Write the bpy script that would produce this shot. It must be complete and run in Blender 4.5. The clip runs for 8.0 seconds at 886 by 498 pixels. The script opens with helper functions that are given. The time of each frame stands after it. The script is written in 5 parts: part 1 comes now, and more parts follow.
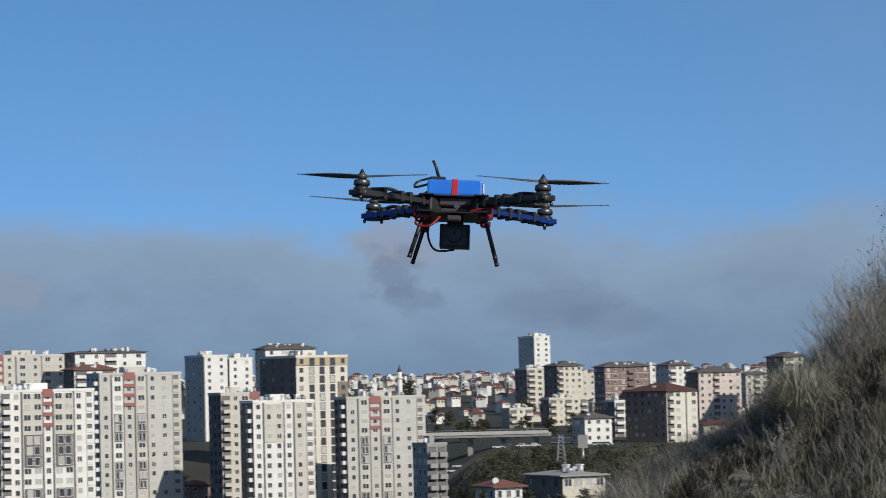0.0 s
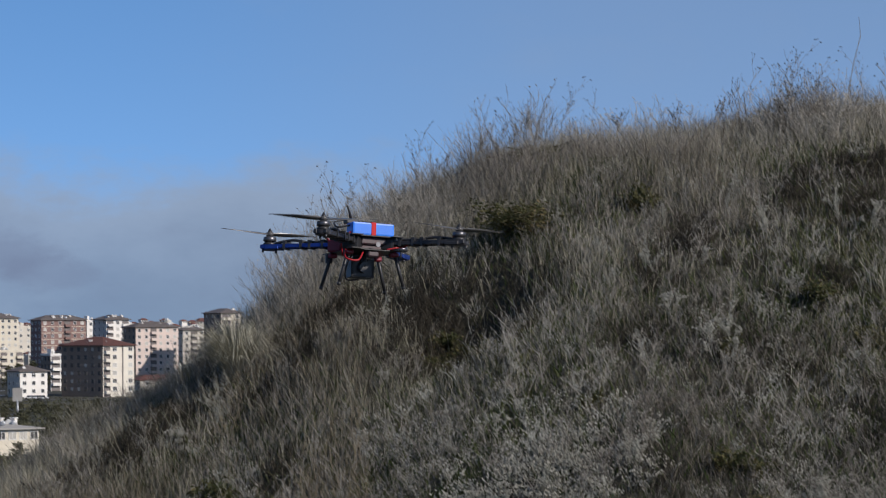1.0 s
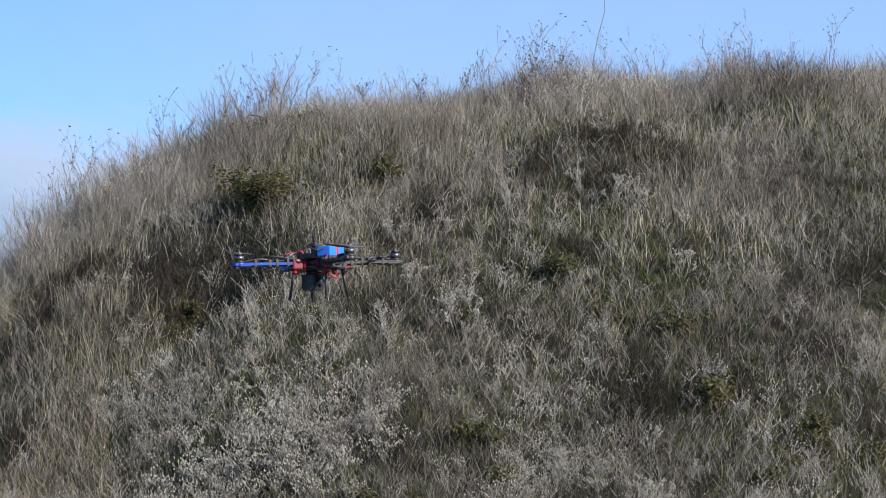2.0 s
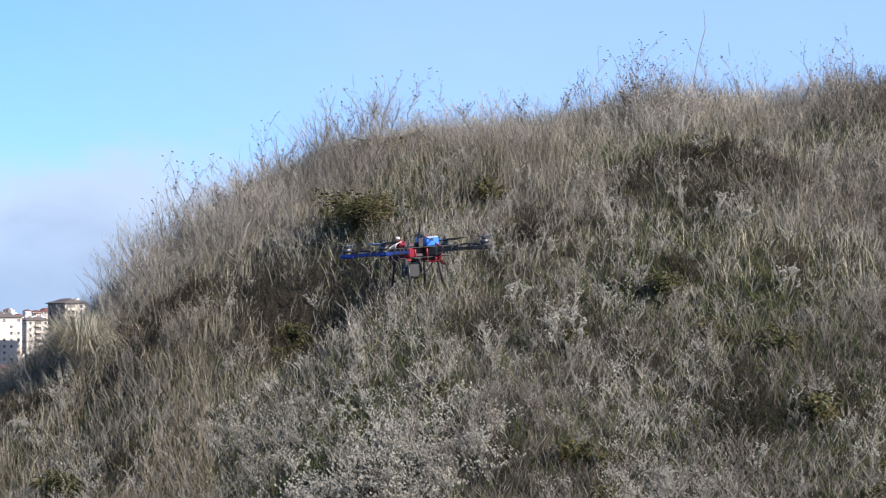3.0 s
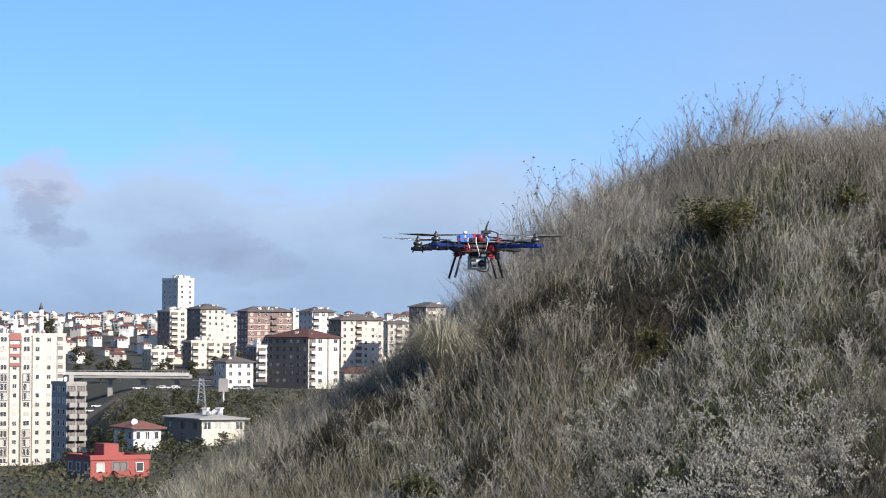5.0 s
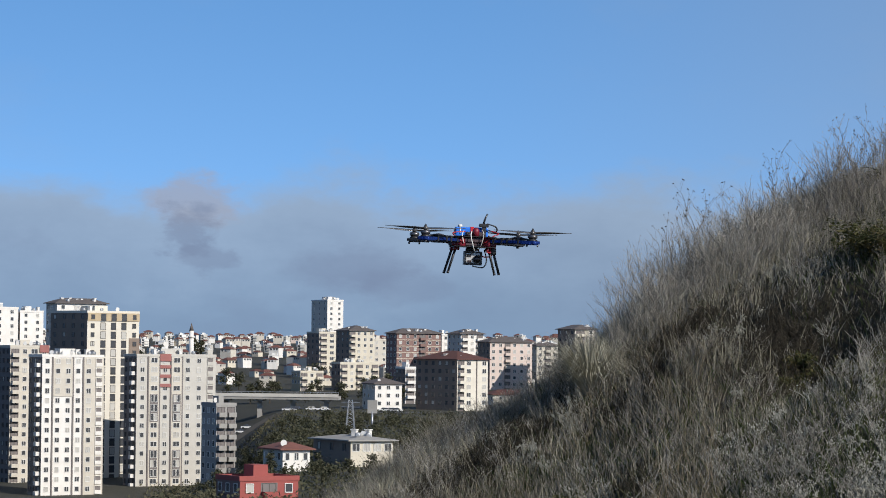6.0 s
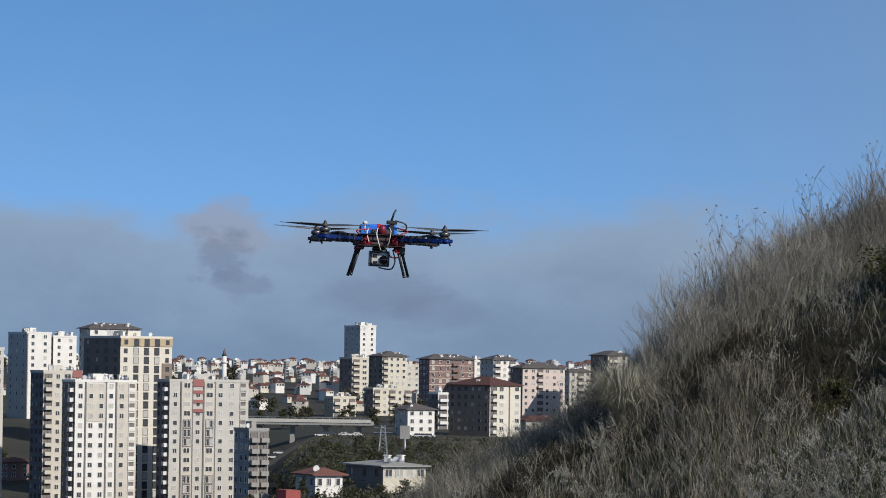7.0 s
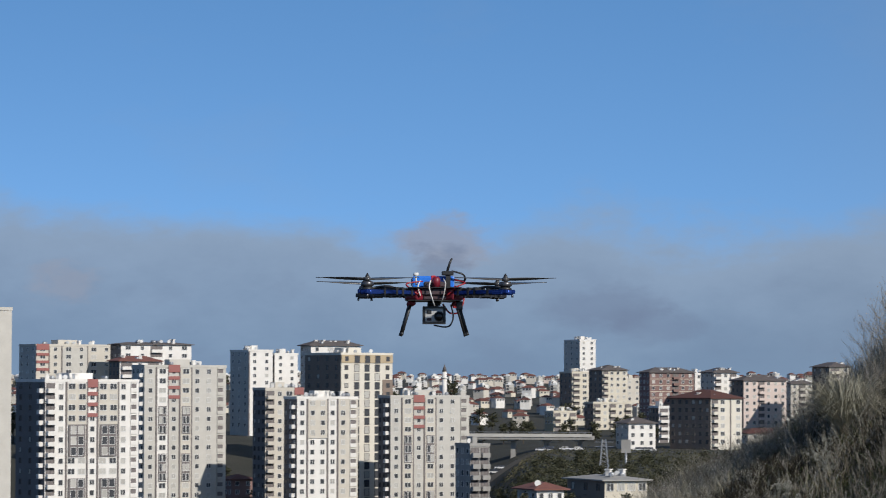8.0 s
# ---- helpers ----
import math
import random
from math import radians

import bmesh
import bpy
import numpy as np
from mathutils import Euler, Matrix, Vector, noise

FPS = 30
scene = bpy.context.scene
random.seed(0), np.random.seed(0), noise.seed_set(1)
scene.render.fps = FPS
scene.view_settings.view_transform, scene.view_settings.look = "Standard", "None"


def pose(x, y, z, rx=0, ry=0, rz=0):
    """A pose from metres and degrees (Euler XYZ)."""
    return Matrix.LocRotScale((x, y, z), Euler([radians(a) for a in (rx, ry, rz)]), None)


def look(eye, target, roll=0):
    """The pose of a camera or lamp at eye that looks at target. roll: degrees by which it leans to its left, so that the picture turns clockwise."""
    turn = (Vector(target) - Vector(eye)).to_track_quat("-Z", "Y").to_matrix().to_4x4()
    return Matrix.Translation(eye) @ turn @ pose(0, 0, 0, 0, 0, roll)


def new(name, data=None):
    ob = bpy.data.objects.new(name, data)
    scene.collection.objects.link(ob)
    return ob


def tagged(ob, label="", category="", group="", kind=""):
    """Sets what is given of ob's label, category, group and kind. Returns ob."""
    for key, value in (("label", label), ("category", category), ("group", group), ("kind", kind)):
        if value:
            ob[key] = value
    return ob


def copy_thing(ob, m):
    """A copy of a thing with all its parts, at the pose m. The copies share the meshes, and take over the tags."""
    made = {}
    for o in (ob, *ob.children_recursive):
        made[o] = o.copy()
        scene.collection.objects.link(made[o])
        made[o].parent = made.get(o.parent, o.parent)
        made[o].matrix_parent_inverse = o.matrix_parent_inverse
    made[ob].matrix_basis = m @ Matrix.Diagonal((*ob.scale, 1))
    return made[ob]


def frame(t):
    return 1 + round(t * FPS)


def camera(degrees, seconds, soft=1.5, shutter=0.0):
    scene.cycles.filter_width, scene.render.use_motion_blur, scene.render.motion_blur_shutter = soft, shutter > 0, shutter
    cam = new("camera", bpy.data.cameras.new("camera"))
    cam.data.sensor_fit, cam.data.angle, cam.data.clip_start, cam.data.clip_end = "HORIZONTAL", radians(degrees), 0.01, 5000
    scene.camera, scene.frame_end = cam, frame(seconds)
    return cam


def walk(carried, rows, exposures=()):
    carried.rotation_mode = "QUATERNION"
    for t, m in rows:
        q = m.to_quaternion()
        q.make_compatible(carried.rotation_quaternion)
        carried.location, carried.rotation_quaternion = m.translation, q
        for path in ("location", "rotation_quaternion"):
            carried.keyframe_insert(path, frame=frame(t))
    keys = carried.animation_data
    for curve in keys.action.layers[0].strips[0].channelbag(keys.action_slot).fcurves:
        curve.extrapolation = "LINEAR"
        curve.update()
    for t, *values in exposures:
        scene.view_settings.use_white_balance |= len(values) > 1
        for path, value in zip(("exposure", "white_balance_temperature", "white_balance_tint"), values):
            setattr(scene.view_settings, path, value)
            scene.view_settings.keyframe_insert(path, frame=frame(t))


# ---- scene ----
# The tripod head turns; the camera itself stays in one place. Rows: seconds, turn to the right, tilt up, lean.
TURNS = [
    (0.0, -8.769, 2.523, 1.449), (0.1, -7.647, 2.386, 1.502), (0.2, -5.934, 2.838, 0.692), (0.3, -4.802, 2.914, 0.512), (0.4, -3.610, 3.164, 0.094),
    (0.5, -2.572, 3.260, 0.241), (0.6, -1.421, 3.523, -0.097), (0.7, -0.224, 3.802, -0.281), (0.8, 0.435, 3.206, 0.247), (0.9, 0.892, 2.262, 0.442),
    (1.0, 1.379, 1.546, 0.437), (1.1, 2.283, 1.053, 0.508), (1.2, 3.201, 1.186, -0.039), (1.3, 4.080, 1.204, -0.309), (1.4, 4.981, 1.065, -0.361),
    (1.5, 5.752, 1.402, -0.449), (1.6, 5.814, 1.213, -0.380), (1.7, 6.251, 0.815, -0.602), (2.8, 5.106, 1.733, 0.521), (2.9, 4.757, 1.308, 0.223),
    (3.0, 4.182, 1.359, 0.321), (3.2, 3.233, 1.643, 0.473), (3.5, 2.276, 1.728, 0.213), (3.7, 1.641, 2.070, 0.336), (4.0, 1.117, 2.044, 0.320),
    (4.2, 0.923, 2.242, 0.236), (4.5, -0.000, 1.990, -0.473), (4.8, -1.283, 1.759, -0.482), (5.0, -2.359, 1.465, -0.395), (5.1, -2.825, 1.370, -0.359),
    (5.2, -3.140, 1.382, -0.408), (6.3, -5.299, 1.975, -0.599), (6.5, -5.294, 2.035, -0.609), (6.7, -5.421, 2.200, -0.588), (7.0, -5.673, 2.306, -0.700),
    (7.2, -6.400, 2.645, -0.420), (7.3, -6.821, 2.772, -0.318), (7.4, -7.131, 2.789, -0.291), (7.5, -7.373, 2.929, -0.235), (7.7, -7.835, 3.026, -0.164),
    (7.8, -8.299, 2.983, -0.086), (8.0, -9.646, 2.541, -0.121),
]
cam = camera(16.0, 8.0, soft=0.95, shutter=0.09)
walk(cam, [(t, pose(0, 0, 0, 90 + tilt, 0, -turn) @ pose(0, 0, 0, 0, 0, -lean)) for t, turn, tilt, lean in TURNS],
     exposures=[(0.0, -0.03, 6500, 8), (0.5, -0.14, 6450, 8), (0.8, -0.05, 6500, 11), (1.0, 0.06, 6550, 14), (1.5, 0.50, 6550, 16), (1.7, 0.73, 6600, 15), (2.8, 1.16, 6750, 16),
                (4.0, 1.18, 6800, 17), (4.5, 1.04, 6800, 16), (5.0, 0.86, 6700, 13), (5.2, 0.72, 6650, 12), (6.3, 0.12, 6500, 10), (7.0, 0.03, 6500, 10), (8.0, 0.0, 6500, 10)])

# ---- daylight ----
SUN_AZ, SUN_EL = radians(129), radians(29)      # clockwise from +Y
sun = new("sun", bpy.data.lights.new("sun", "SUN"))
sun.data.energy, sun.data.angle, sun.data.color = 3.8, radians(0.55), (1.0, 0.945, 0.87)
sun_way = Vector((math.sin(SUN_AZ) * math.cos(SUN_EL), math.cos(SUN_AZ) * math.cos(SUN_EL), math.sin(SUN_EL)))
sun.matrix_world = look(sun_way * 50, (0, 0, 0))


def node(nt, kind, x=0, **values):
    n = nt.nodes.new(kind)
    for key, v in values.items():
        n.inputs[key.replace("_", " ")].default_value = v
    return n


def math_node(nt, op, a, b=0.0, c=0.0):
    n = nt.nodes.new("ShaderNodeMath")
    n.operation = op
    for i, v in enumerate((a, b, c)):
        if isinstance(v, (int, float)):
            n.inputs[i].default_value = v
        else:
            nt.links.new(v, n.inputs[i])
    return n.outputs[0]


def mix_node(nt, fac, a, b):
    n = nt.nodes.new("ShaderNodeMix")
    n.data_type = "RGBA"
    for i, v in ((0, fac), (6, a), (7, b)):
        if isinstance(v, (int, float)):
            n.inputs[i].default_value = v
        elif isinstance(v, tuple):
            n.inputs[i].default_value = (*v, 1) if len(v) == 3 else v
        else:
            nt.links.new(v, n.inputs[i])
    return n.outputs[2]


def make_sky():
    world = bpy.data.worlds.new("sky")
    scene.world = world
    world.use_nodes = True
    nt = world.node_tree
    nt.nodes.clear()
    tc = nt.nodes.new("ShaderNodeTexCoord")
    way = tc.outputs["Generated"]
    sep = nt.nodes.new("ShaderNodeSeparateXYZ")
    nt.links.new(way, sep.inputs[0])
    z = sep.outputs[2]
    # the clear winter air is deep blue down to a few degrees above the horizon
    lift = nt.nodes.new("ShaderNodeCombineXYZ")
    nt.links.new(sep.outputs[0], lift.inputs[0])
    nt.links.new(sep.outputs[1], lift.inputs[1])
    nt.links.new(math_node(nt, "MULTIPLY_ADD", z, 3.0, 0.22), lift.inputs[2])
    sky = nt.nodes.new("ShaderNodeTexSky")
    sky.sky_type, sky.sun_disc = "NISHITA", False
    sky.sun_elevation, sky.sun_rotation = SUN_EL, SUN_AZ
    sky.air_density, sky.dust_density, sky.ozone_density = 1.0, 0.3, 2.5
    nt.links.new(lift.outputs[0], sky.inputs["Vector"])
    # brighter and clearer towards the horizon
    clear = nt.nodes.new("ShaderNodeMapRange")
    clear.interpolation_type = "SMOOTHSTEP"
    nt.links.new(z, clear.inputs["Value"])
    for k, v in (("From Min", 0.2), ("From Max", 0.6), ("To Min", 0.0), ("To Max", 1.0)):
        clear.inputs[k].default_value = v
    climb = nt.nodes.new("ShaderNodeMapRange")
    nt.links.new(z, climb.inputs["Value"])
    for k, v in (("From Min", 0.05), ("From Max", 0.125), ("To Min", 0.0), ("To Max", 1.0)):
        climb.inputs[k].default_value = v
    air = mix_node(nt, climb.outputs[0], (1.30, 1.70, 1.88), (1.40, 1.98, 2.22))
    gain = mix_node(nt, clear.outputs[0], air, (0.8, 0.88, 0.95))
    times = nt.nodes.new("ShaderNodeMix")
    times.data_type, times.blend_type = "RGBA", "MULTIPLY"
    times.inputs[0].default_value = 1.0
    nt.links.new(sky.outputs[0], times.inputs[6])
    nt.links.new(gain, times.inputs[7])
    # stretched cloud noise
    flat = nt.nodes.new("ShaderNodeMapping")
    flat.inputs["Scale"].default_value = (1, 1, 2.0)
    nt.links.new(way, flat.inputs["Vector"])
    n1 = node(nt, "ShaderNodeTexNoise", Scale=14.0, Detail=6.0, Roughness=0.62)
    n2 = node(nt, "ShaderNodeTexNoise", Scale=34.0, Detail=5.0, Roughness=0.55)
    for n in (n1, n2):
        nt.links.new(flat.outputs[0], n.inputs["Vector"])
    wob = math_node(nt, "MULTIPLY_ADD", n1.outputs["Fac"], 0.06, -0.030)
    zz = math_node(nt, "ADD", z, wob)
    band = nt.nodes.new("ShaderNodeMapRange")
    band.interpolation_type = "SMOOTHSTEP"
    nt.links.new(zz, band.inputs["Value"])
    for k, v in (("From Min", 0.060), ("From Max", 0.040), ("To Min", 0.0), ("To Max", 0.8)):
        band.inputs[k].default_value = v
    deep = nt.nodes.new("ShaderNodeMapRange")
    deep.interpolation_type = "SMOOTHSTEP"
    nt.links.new(zz, deep.inputs["Value"])
    for k, v in (("From Min", 0.0), ("From Max", 0.05), ("To Min", 0.0), ("To Max", 1.0)):
        deep.inputs[k].default_value = v
    haze = mix_node(nt, deep.outputs[0], HAZE_A, HAZE_B)
    col = mix_node(nt, band.outputs[0], times.outputs[2], haze)
    # darker wisps low in the band
    w = nt.nodes.new("ShaderNodeMapRange")
    w.interpolation_type = "SMOOTHSTEP"
    nt.links.new(n2.outputs["Fac"], w.inputs["Value"])
    for k, v in (("From Min", 0.5), ("From Max", 0.72), ("To Min", 0.0), ("To Max", 0.2)):
        w.inputs[k].default_value = v
    low = nt.nodes.new("ShaderNodeMapRange")
    low.interpolation_type = "SMOOTHSTEP"
    nt.links.new(z, low.inputs["Value"])
    for k, v in (("From Min", 0.05), ("From Max", 0.03), ("To Min", 0.0), ("To Max", 1.0)):
        low.inputs[k].default_value = v
    col = mix_node(nt, math_node(nt, "MULTIPLY", w.outputs[0], low.outputs[0]), col, WISP)
    # paler air towards the sun's side
    east = nt.nodes.new("ShaderNodeMapRange")
    east.interpolation_type = "SMOOTHSTEP"
    nt.links.new(sep.outputs[0], east.inputs["Value"])
    for k, v in (("From Min", -0.10), ("From Max", 0.10), ("To Min", 0.0), ("To Max", 0.3)):
        east.inputs[k].default_value = v
    col = mix_node(nt, east.outputs[0], col, EAST)
    # thin veils high up
    veil = nt.nodes.new("ShaderNodeMapRange")
    nt.links.new(n1.outputs["Fac"], veil.inputs["Value"])
    for k, v in (("From Min", 0.55), ("From Max", 0.85), ("To Min", 0.0), ("To Max", 0.14)):
        veil.inputs[k].default_value = v
    col = mix_node(nt, veil.outputs[0], col, HAZE_B)
    # a rounded cloud with a lit top and a grey foot, and long grey banks below it
    n3 = node(nt, "ShaderNodeTexNoise", Scale=75.0, Detail=6.0, Roughness=0.6)
    nt.links.new(flat.outputs[0], n3.inputs["Vector"])
    for cx, cy, cz, size, tall, tint, amount in ((-0.166, 0.985, 0.0455, 0.0175, 1.5, PUFF, 0.75), (-0.168, 0.985, 0.0375, 0.012, 1.3, WISP, 0.55),
                                                 (-0.116, 0.993, 0.0255, 0.026, 2.8, WISP, 0.45), (-0.102, 0.993, 0.0205, 0.020, 2.8, WISP, 0.38),
                                                 (-0.163, 0.988, 0.0285, 0.012, 1.8, WISP, 0.45), (-0.285, 0.958, 0.033, 0.014, 1.6, PUFF, 0.5)):
        off = nt.nodes.new("ShaderNodeVectorMath")
        off.operation = "SUBTRACT"
        nt.links.new(way, off.inputs[0])
        off.inputs[1].default_value = Vector((cx, cy, cz)).normalized()
        sc = nt.nodes.new("ShaderNodeVectorMath")
        sc.operation = "MULTIPLY"
        nt.links.new(off.outputs[0], sc.inputs[0])
        sc.inputs[1].default_value = (1, 1, tall)
        ln = nt.nodes.new("ShaderNodeVectorMath")
        ln.operation = "LENGTH"
        nt.links.new(sc.outputs[0], ln.inputs[0])
        r = math_node(nt, "ADD", ln.outputs["Value"], math_node(nt, "MULTIPLY_ADD", n3.outputs["Fac"], -0.030, 0.015))
        mr = nt.nodes.new("ShaderNodeMapRange")
        mr.interpolation_type = "SMOOTHSTEP"
        nt.links.new(r, mr.inputs["Value"])
        for k, v in (("From Min", size), ("From Max", size * 0.35), ("To Min", 0.0), ("To Max", amount)):
            mr.inputs[k].default_value = v
        col = mix_node(nt, mr.outputs[0], col, tint)
    bg = nt.nodes.new("ShaderNodeBackground")
    bg.inputs["Strength"].default_value = 0.1
    nt.links.new(col, bg.inputs["Color"])
    out = nt.nodes.new("ShaderNodeOutputWorld")
    nt.links.new(bg.outputs[0], out.inputs[0])


HAZE_A, HAZE_B = (1.66, 2.02, 2.66), (2.78, 3.42, 4.3)
WISP, PUFF, EAST = (1.62, 2.12, 3.25), (3.0, 3.3, 4.15), (2.85, 3.25, 3.75)
make_sky()


# ---- materials ----
def paint(name, color, color2=None, rough=0.7, metal=0.0, scale=4.0, mix=0.5, bump=0.0, spread=0.0, island=0.0):
    """A noise-mottled surface: two colours at one scale, fine grain at another; spread varies it from object to object."""
    m = bpy.data.materials.new(name)
    m.use_nodes = True
    nt = m.node_tree
    b = nt.nodes["Principled BSDF"]
    b.inputs["Roughness"].default_value, b.inputs["Metallic"].default_value = rough, metal
    tc = nt.nodes.new("ShaderNodeTexCoord")
    big = node(nt, "ShaderNodeTexNoise", Scale=scale, Detail=5.0, Roughness=0.6)
    fine = node(nt, "ShaderNodeTexNoise", Scale=scale * 9, Detail=3.0)
    for n in (big, fine):
        nt.links.new(tc.outputs["Object"], n.inputs["Vector"])
    ramp = nt.nodes.new("ShaderNodeMapRange")
    nt.links.new(math_node(nt, "MULTIPLY_ADD", fine.outputs["Fac"], 0.35, big.outputs["Fac"]), ramp.inputs["Value"])
    for k, v in (("From Min", 0.5), ("From Max", 0.85), ("To Min", 0.0), ("To Max", mix)):
        ramp.inputs[k].default_value = v
    color2 = color2 or tuple(c * 0.7 for c in color)
    col = mix_node(nt, ramp.outputs[0], color, color2)
    if spread or island:
        hsv = nt.nodes.new("ShaderNodeHueSaturation")
        if spread:
            src = nt.nodes.new("ShaderNodeObjectInfo").outputs["Random"]
        else:
            src = nt.nodes.new("ShaderNodeNewGeometry").outputs["Random Per Island"]
        k = spread or island
        nt.links.new(math_node(nt, "MULTIPLY_ADD", src, 2 * k, 1 - k), hsv.inputs["Value"])
        nt.links.new(col, hsv.inputs["Color"])
        col = hsv.outputs[0]
    nt.links.new(col, b.inputs["Base Color"])
    if bump:
        bp = node(nt, "ShaderNodeBump", Strength=0.5, Distance=bump)
        nt.links.new(fine.outputs["Fac"], bp.inputs["Height"])
        nt.links.new(bp.outputs[0], b.inputs["Normal"])
    return m


def dry_plant(name, tones, scale=0.35, trans=0.25):
    """Blades and stalks: each island takes one of the tones, and patches of the slope lean to one end of them."""
    m = bpy.data.materials.new(name)
    m.use_nodes = True
    nt = m.node_tree
    b = nt.nodes["Principled BSDF"]
    b.inputs["Roughness"].default_value = 0.75
    b.inputs["Specular IOR Level"].default_value = 0.25
    tc = nt.nodes.new("ShaderNodeTexCoord")
    patch = node(nt, "ShaderNodeTexNoise", Scale=scale, Detail=3.0)
    nt.links.new(tc.outputs["Object"], patch.inputs["Vector"])
    rnd = nt.nodes.new("ShaderNodeNewGeometry").outputs["Random Per Island"]
    f = math_node(nt, "MULTIPLY_ADD", rnd, 0.55, math_node(nt, "MULTIPLY_ADD", patch.outputs["Fac"], 1.6, -0.55))
    ramp = nt.nodes.new("ShaderNodeValToRGB")
    while len(ramp.color_ramp.elements) < len(tones):
        ramp.color_ramp.elements.new(0.5)
    for i, c in enumerate(tones):
        ramp.color_ramp.elements[i].position = i / (len(tones) - 1)
        ramp.color_ramp.elements[i].color = (*c, 1)
    nt.links.new(f, ramp.inputs[0])
    nt.links.new(ramp.outputs[0], b.inputs["Base Color"])
    tr = nt.nodes.new("ShaderNodeBsdfTranslucent")
    nt.links.new(ramp.outputs[0], tr.inputs["Color"])
    mx = nt.nodes.new("ShaderNodeMixShader")
    mx.inputs[0].default_value = trans
    nt.links.new(b.outputs[0], mx.inputs[1])
    nt.links.new(tr.outputs[0], mx.inputs[2])
    nt.links.new(mx.outputs[0], nt.nodes["Material Output"].inputs[0])
    return m


# ---- mesh tools ----
def box(bm, x0, x1, y0, y1, z0, z1, mi=0):
    v = [bm.verts.new((x, y, z)) for z in (z0, z1) for x, y in ((x0, y0), (x1, y0), (x1, y1), (x0, y1))]
    for q in ((3, 2, 1, 0), (4, 5, 6, 7), (0, 1, 5, 4), (1, 2, 6, 5), (2, 3, 7, 6), (3, 0, 4, 7)):
        bm.faces.new([v[i] for i in q]).material_index = mi
    return v


def tube(bm, points, radii, n=8, caps=True, mi=0):
    """A round bar through points, with a radius at each."""
    rings = []
    for i, p in enumerate(points):
        p = Vector(p)
        a, b = Vector(points[max(i - 1, 0)]), Vector(points[min(i + 1, len(points) - 1)])
        q = (b - a).to_track_quat("Z", "Y")
        r = radii[i] if isinstance(radii, (list, tuple)) else radii
        rings.append([bm.verts.new(p + q @ Vector((r * math.cos(2 * math.pi * k / n), r * math.sin(2 * math.pi * k / n), 0))) for k in range(n)])
    for a, b in zip(rings, rings[1:]):
        for k in range(n):
            f = bm.faces.new((a[k], a[(k + 1) % n], b[(k + 1) % n], b[k]))
            f.material_index, f.smooth = mi, n > 5
    if caps and n > 2:
        bm.faces.new(list(reversed(rings[0]))).material_index = mi
        bm.faces.new(rings[-1]).material_index = mi


def mesh_of(name, bm, *mats):
    me = bpy.data.meshes.new(name)
    bm.to_mesh(me)
    bm.free()
    for m in mats:
        me.materials.append(m)
    return me


def part(name, bm, material, parent, label="", at=None):
    """One mesh under a thing or a part; bm may be a finished mesh, shared by alike parts."""
    me = bm if isinstance(bm, bpy.types.Mesh) else mesh_of(name, bm, material)
    ob = new(name, me)
    ob.parent = parent
    if at is not None:
        ob.matrix_basis = at
    return tagged(ob, label)


def thing(name, label, category, m=None, group="", kind="", data=None):
    ob = tagged(new(name, data), label, category, group, kind)
    if m is not None:
        ob.matrix_basis = m
    return ob


def bevelled(bm, amount, segments=2):
    bmesh.ops.bevel(bm, geom=list(bm.edges), offset=amount, segments=segments, affect="EDGES", profile=0.6)
    return bm


def mesh_from(name, verts, faces, mat):
    me = bpy.data.meshes.new(name)
    me.from_pydata(verts, [], faces)
    me.materials.append(mat)
    return me


# ---- the ground ----
def soft_plus(v, w):
    return w * np.logaddexp(0, v / w)


def smooth(a, b, v):
    t = np.clip((v - a) / (b - a), 0, 1)
    return t * t * (3 - 2 * t)


def waves(x, y, f, seed):
    """Cheap smooth noise, about -1 to 1."""
    r = np.random.RandomState(seed)
    out = 0
    for i in range(6):
        a, p, k = r.uniform(0, 6.283), r.uniform(0, 6.283), f * r.uniform(0.6, 1.7)
        out = out + np.sin((x * np.cos(a) + y * np.sin(a)) * k + p)
    return out / 3.2


RIDGE = 46.0


def ridge(across):
    """How far off the hill's crest lies: its lower end swings towards the eye. across is the bearing times RIDGE."""
    return RIDGE - 0.55 * soft_plus(0.8 - across, 0.6)


def along(x, y):
    """The same place on a hill whose crest runs straight."""
    return y + RIDGE - ridge(np.clip(x / np.maximum(y, 1e-3) * RIDGE, -9, 20))


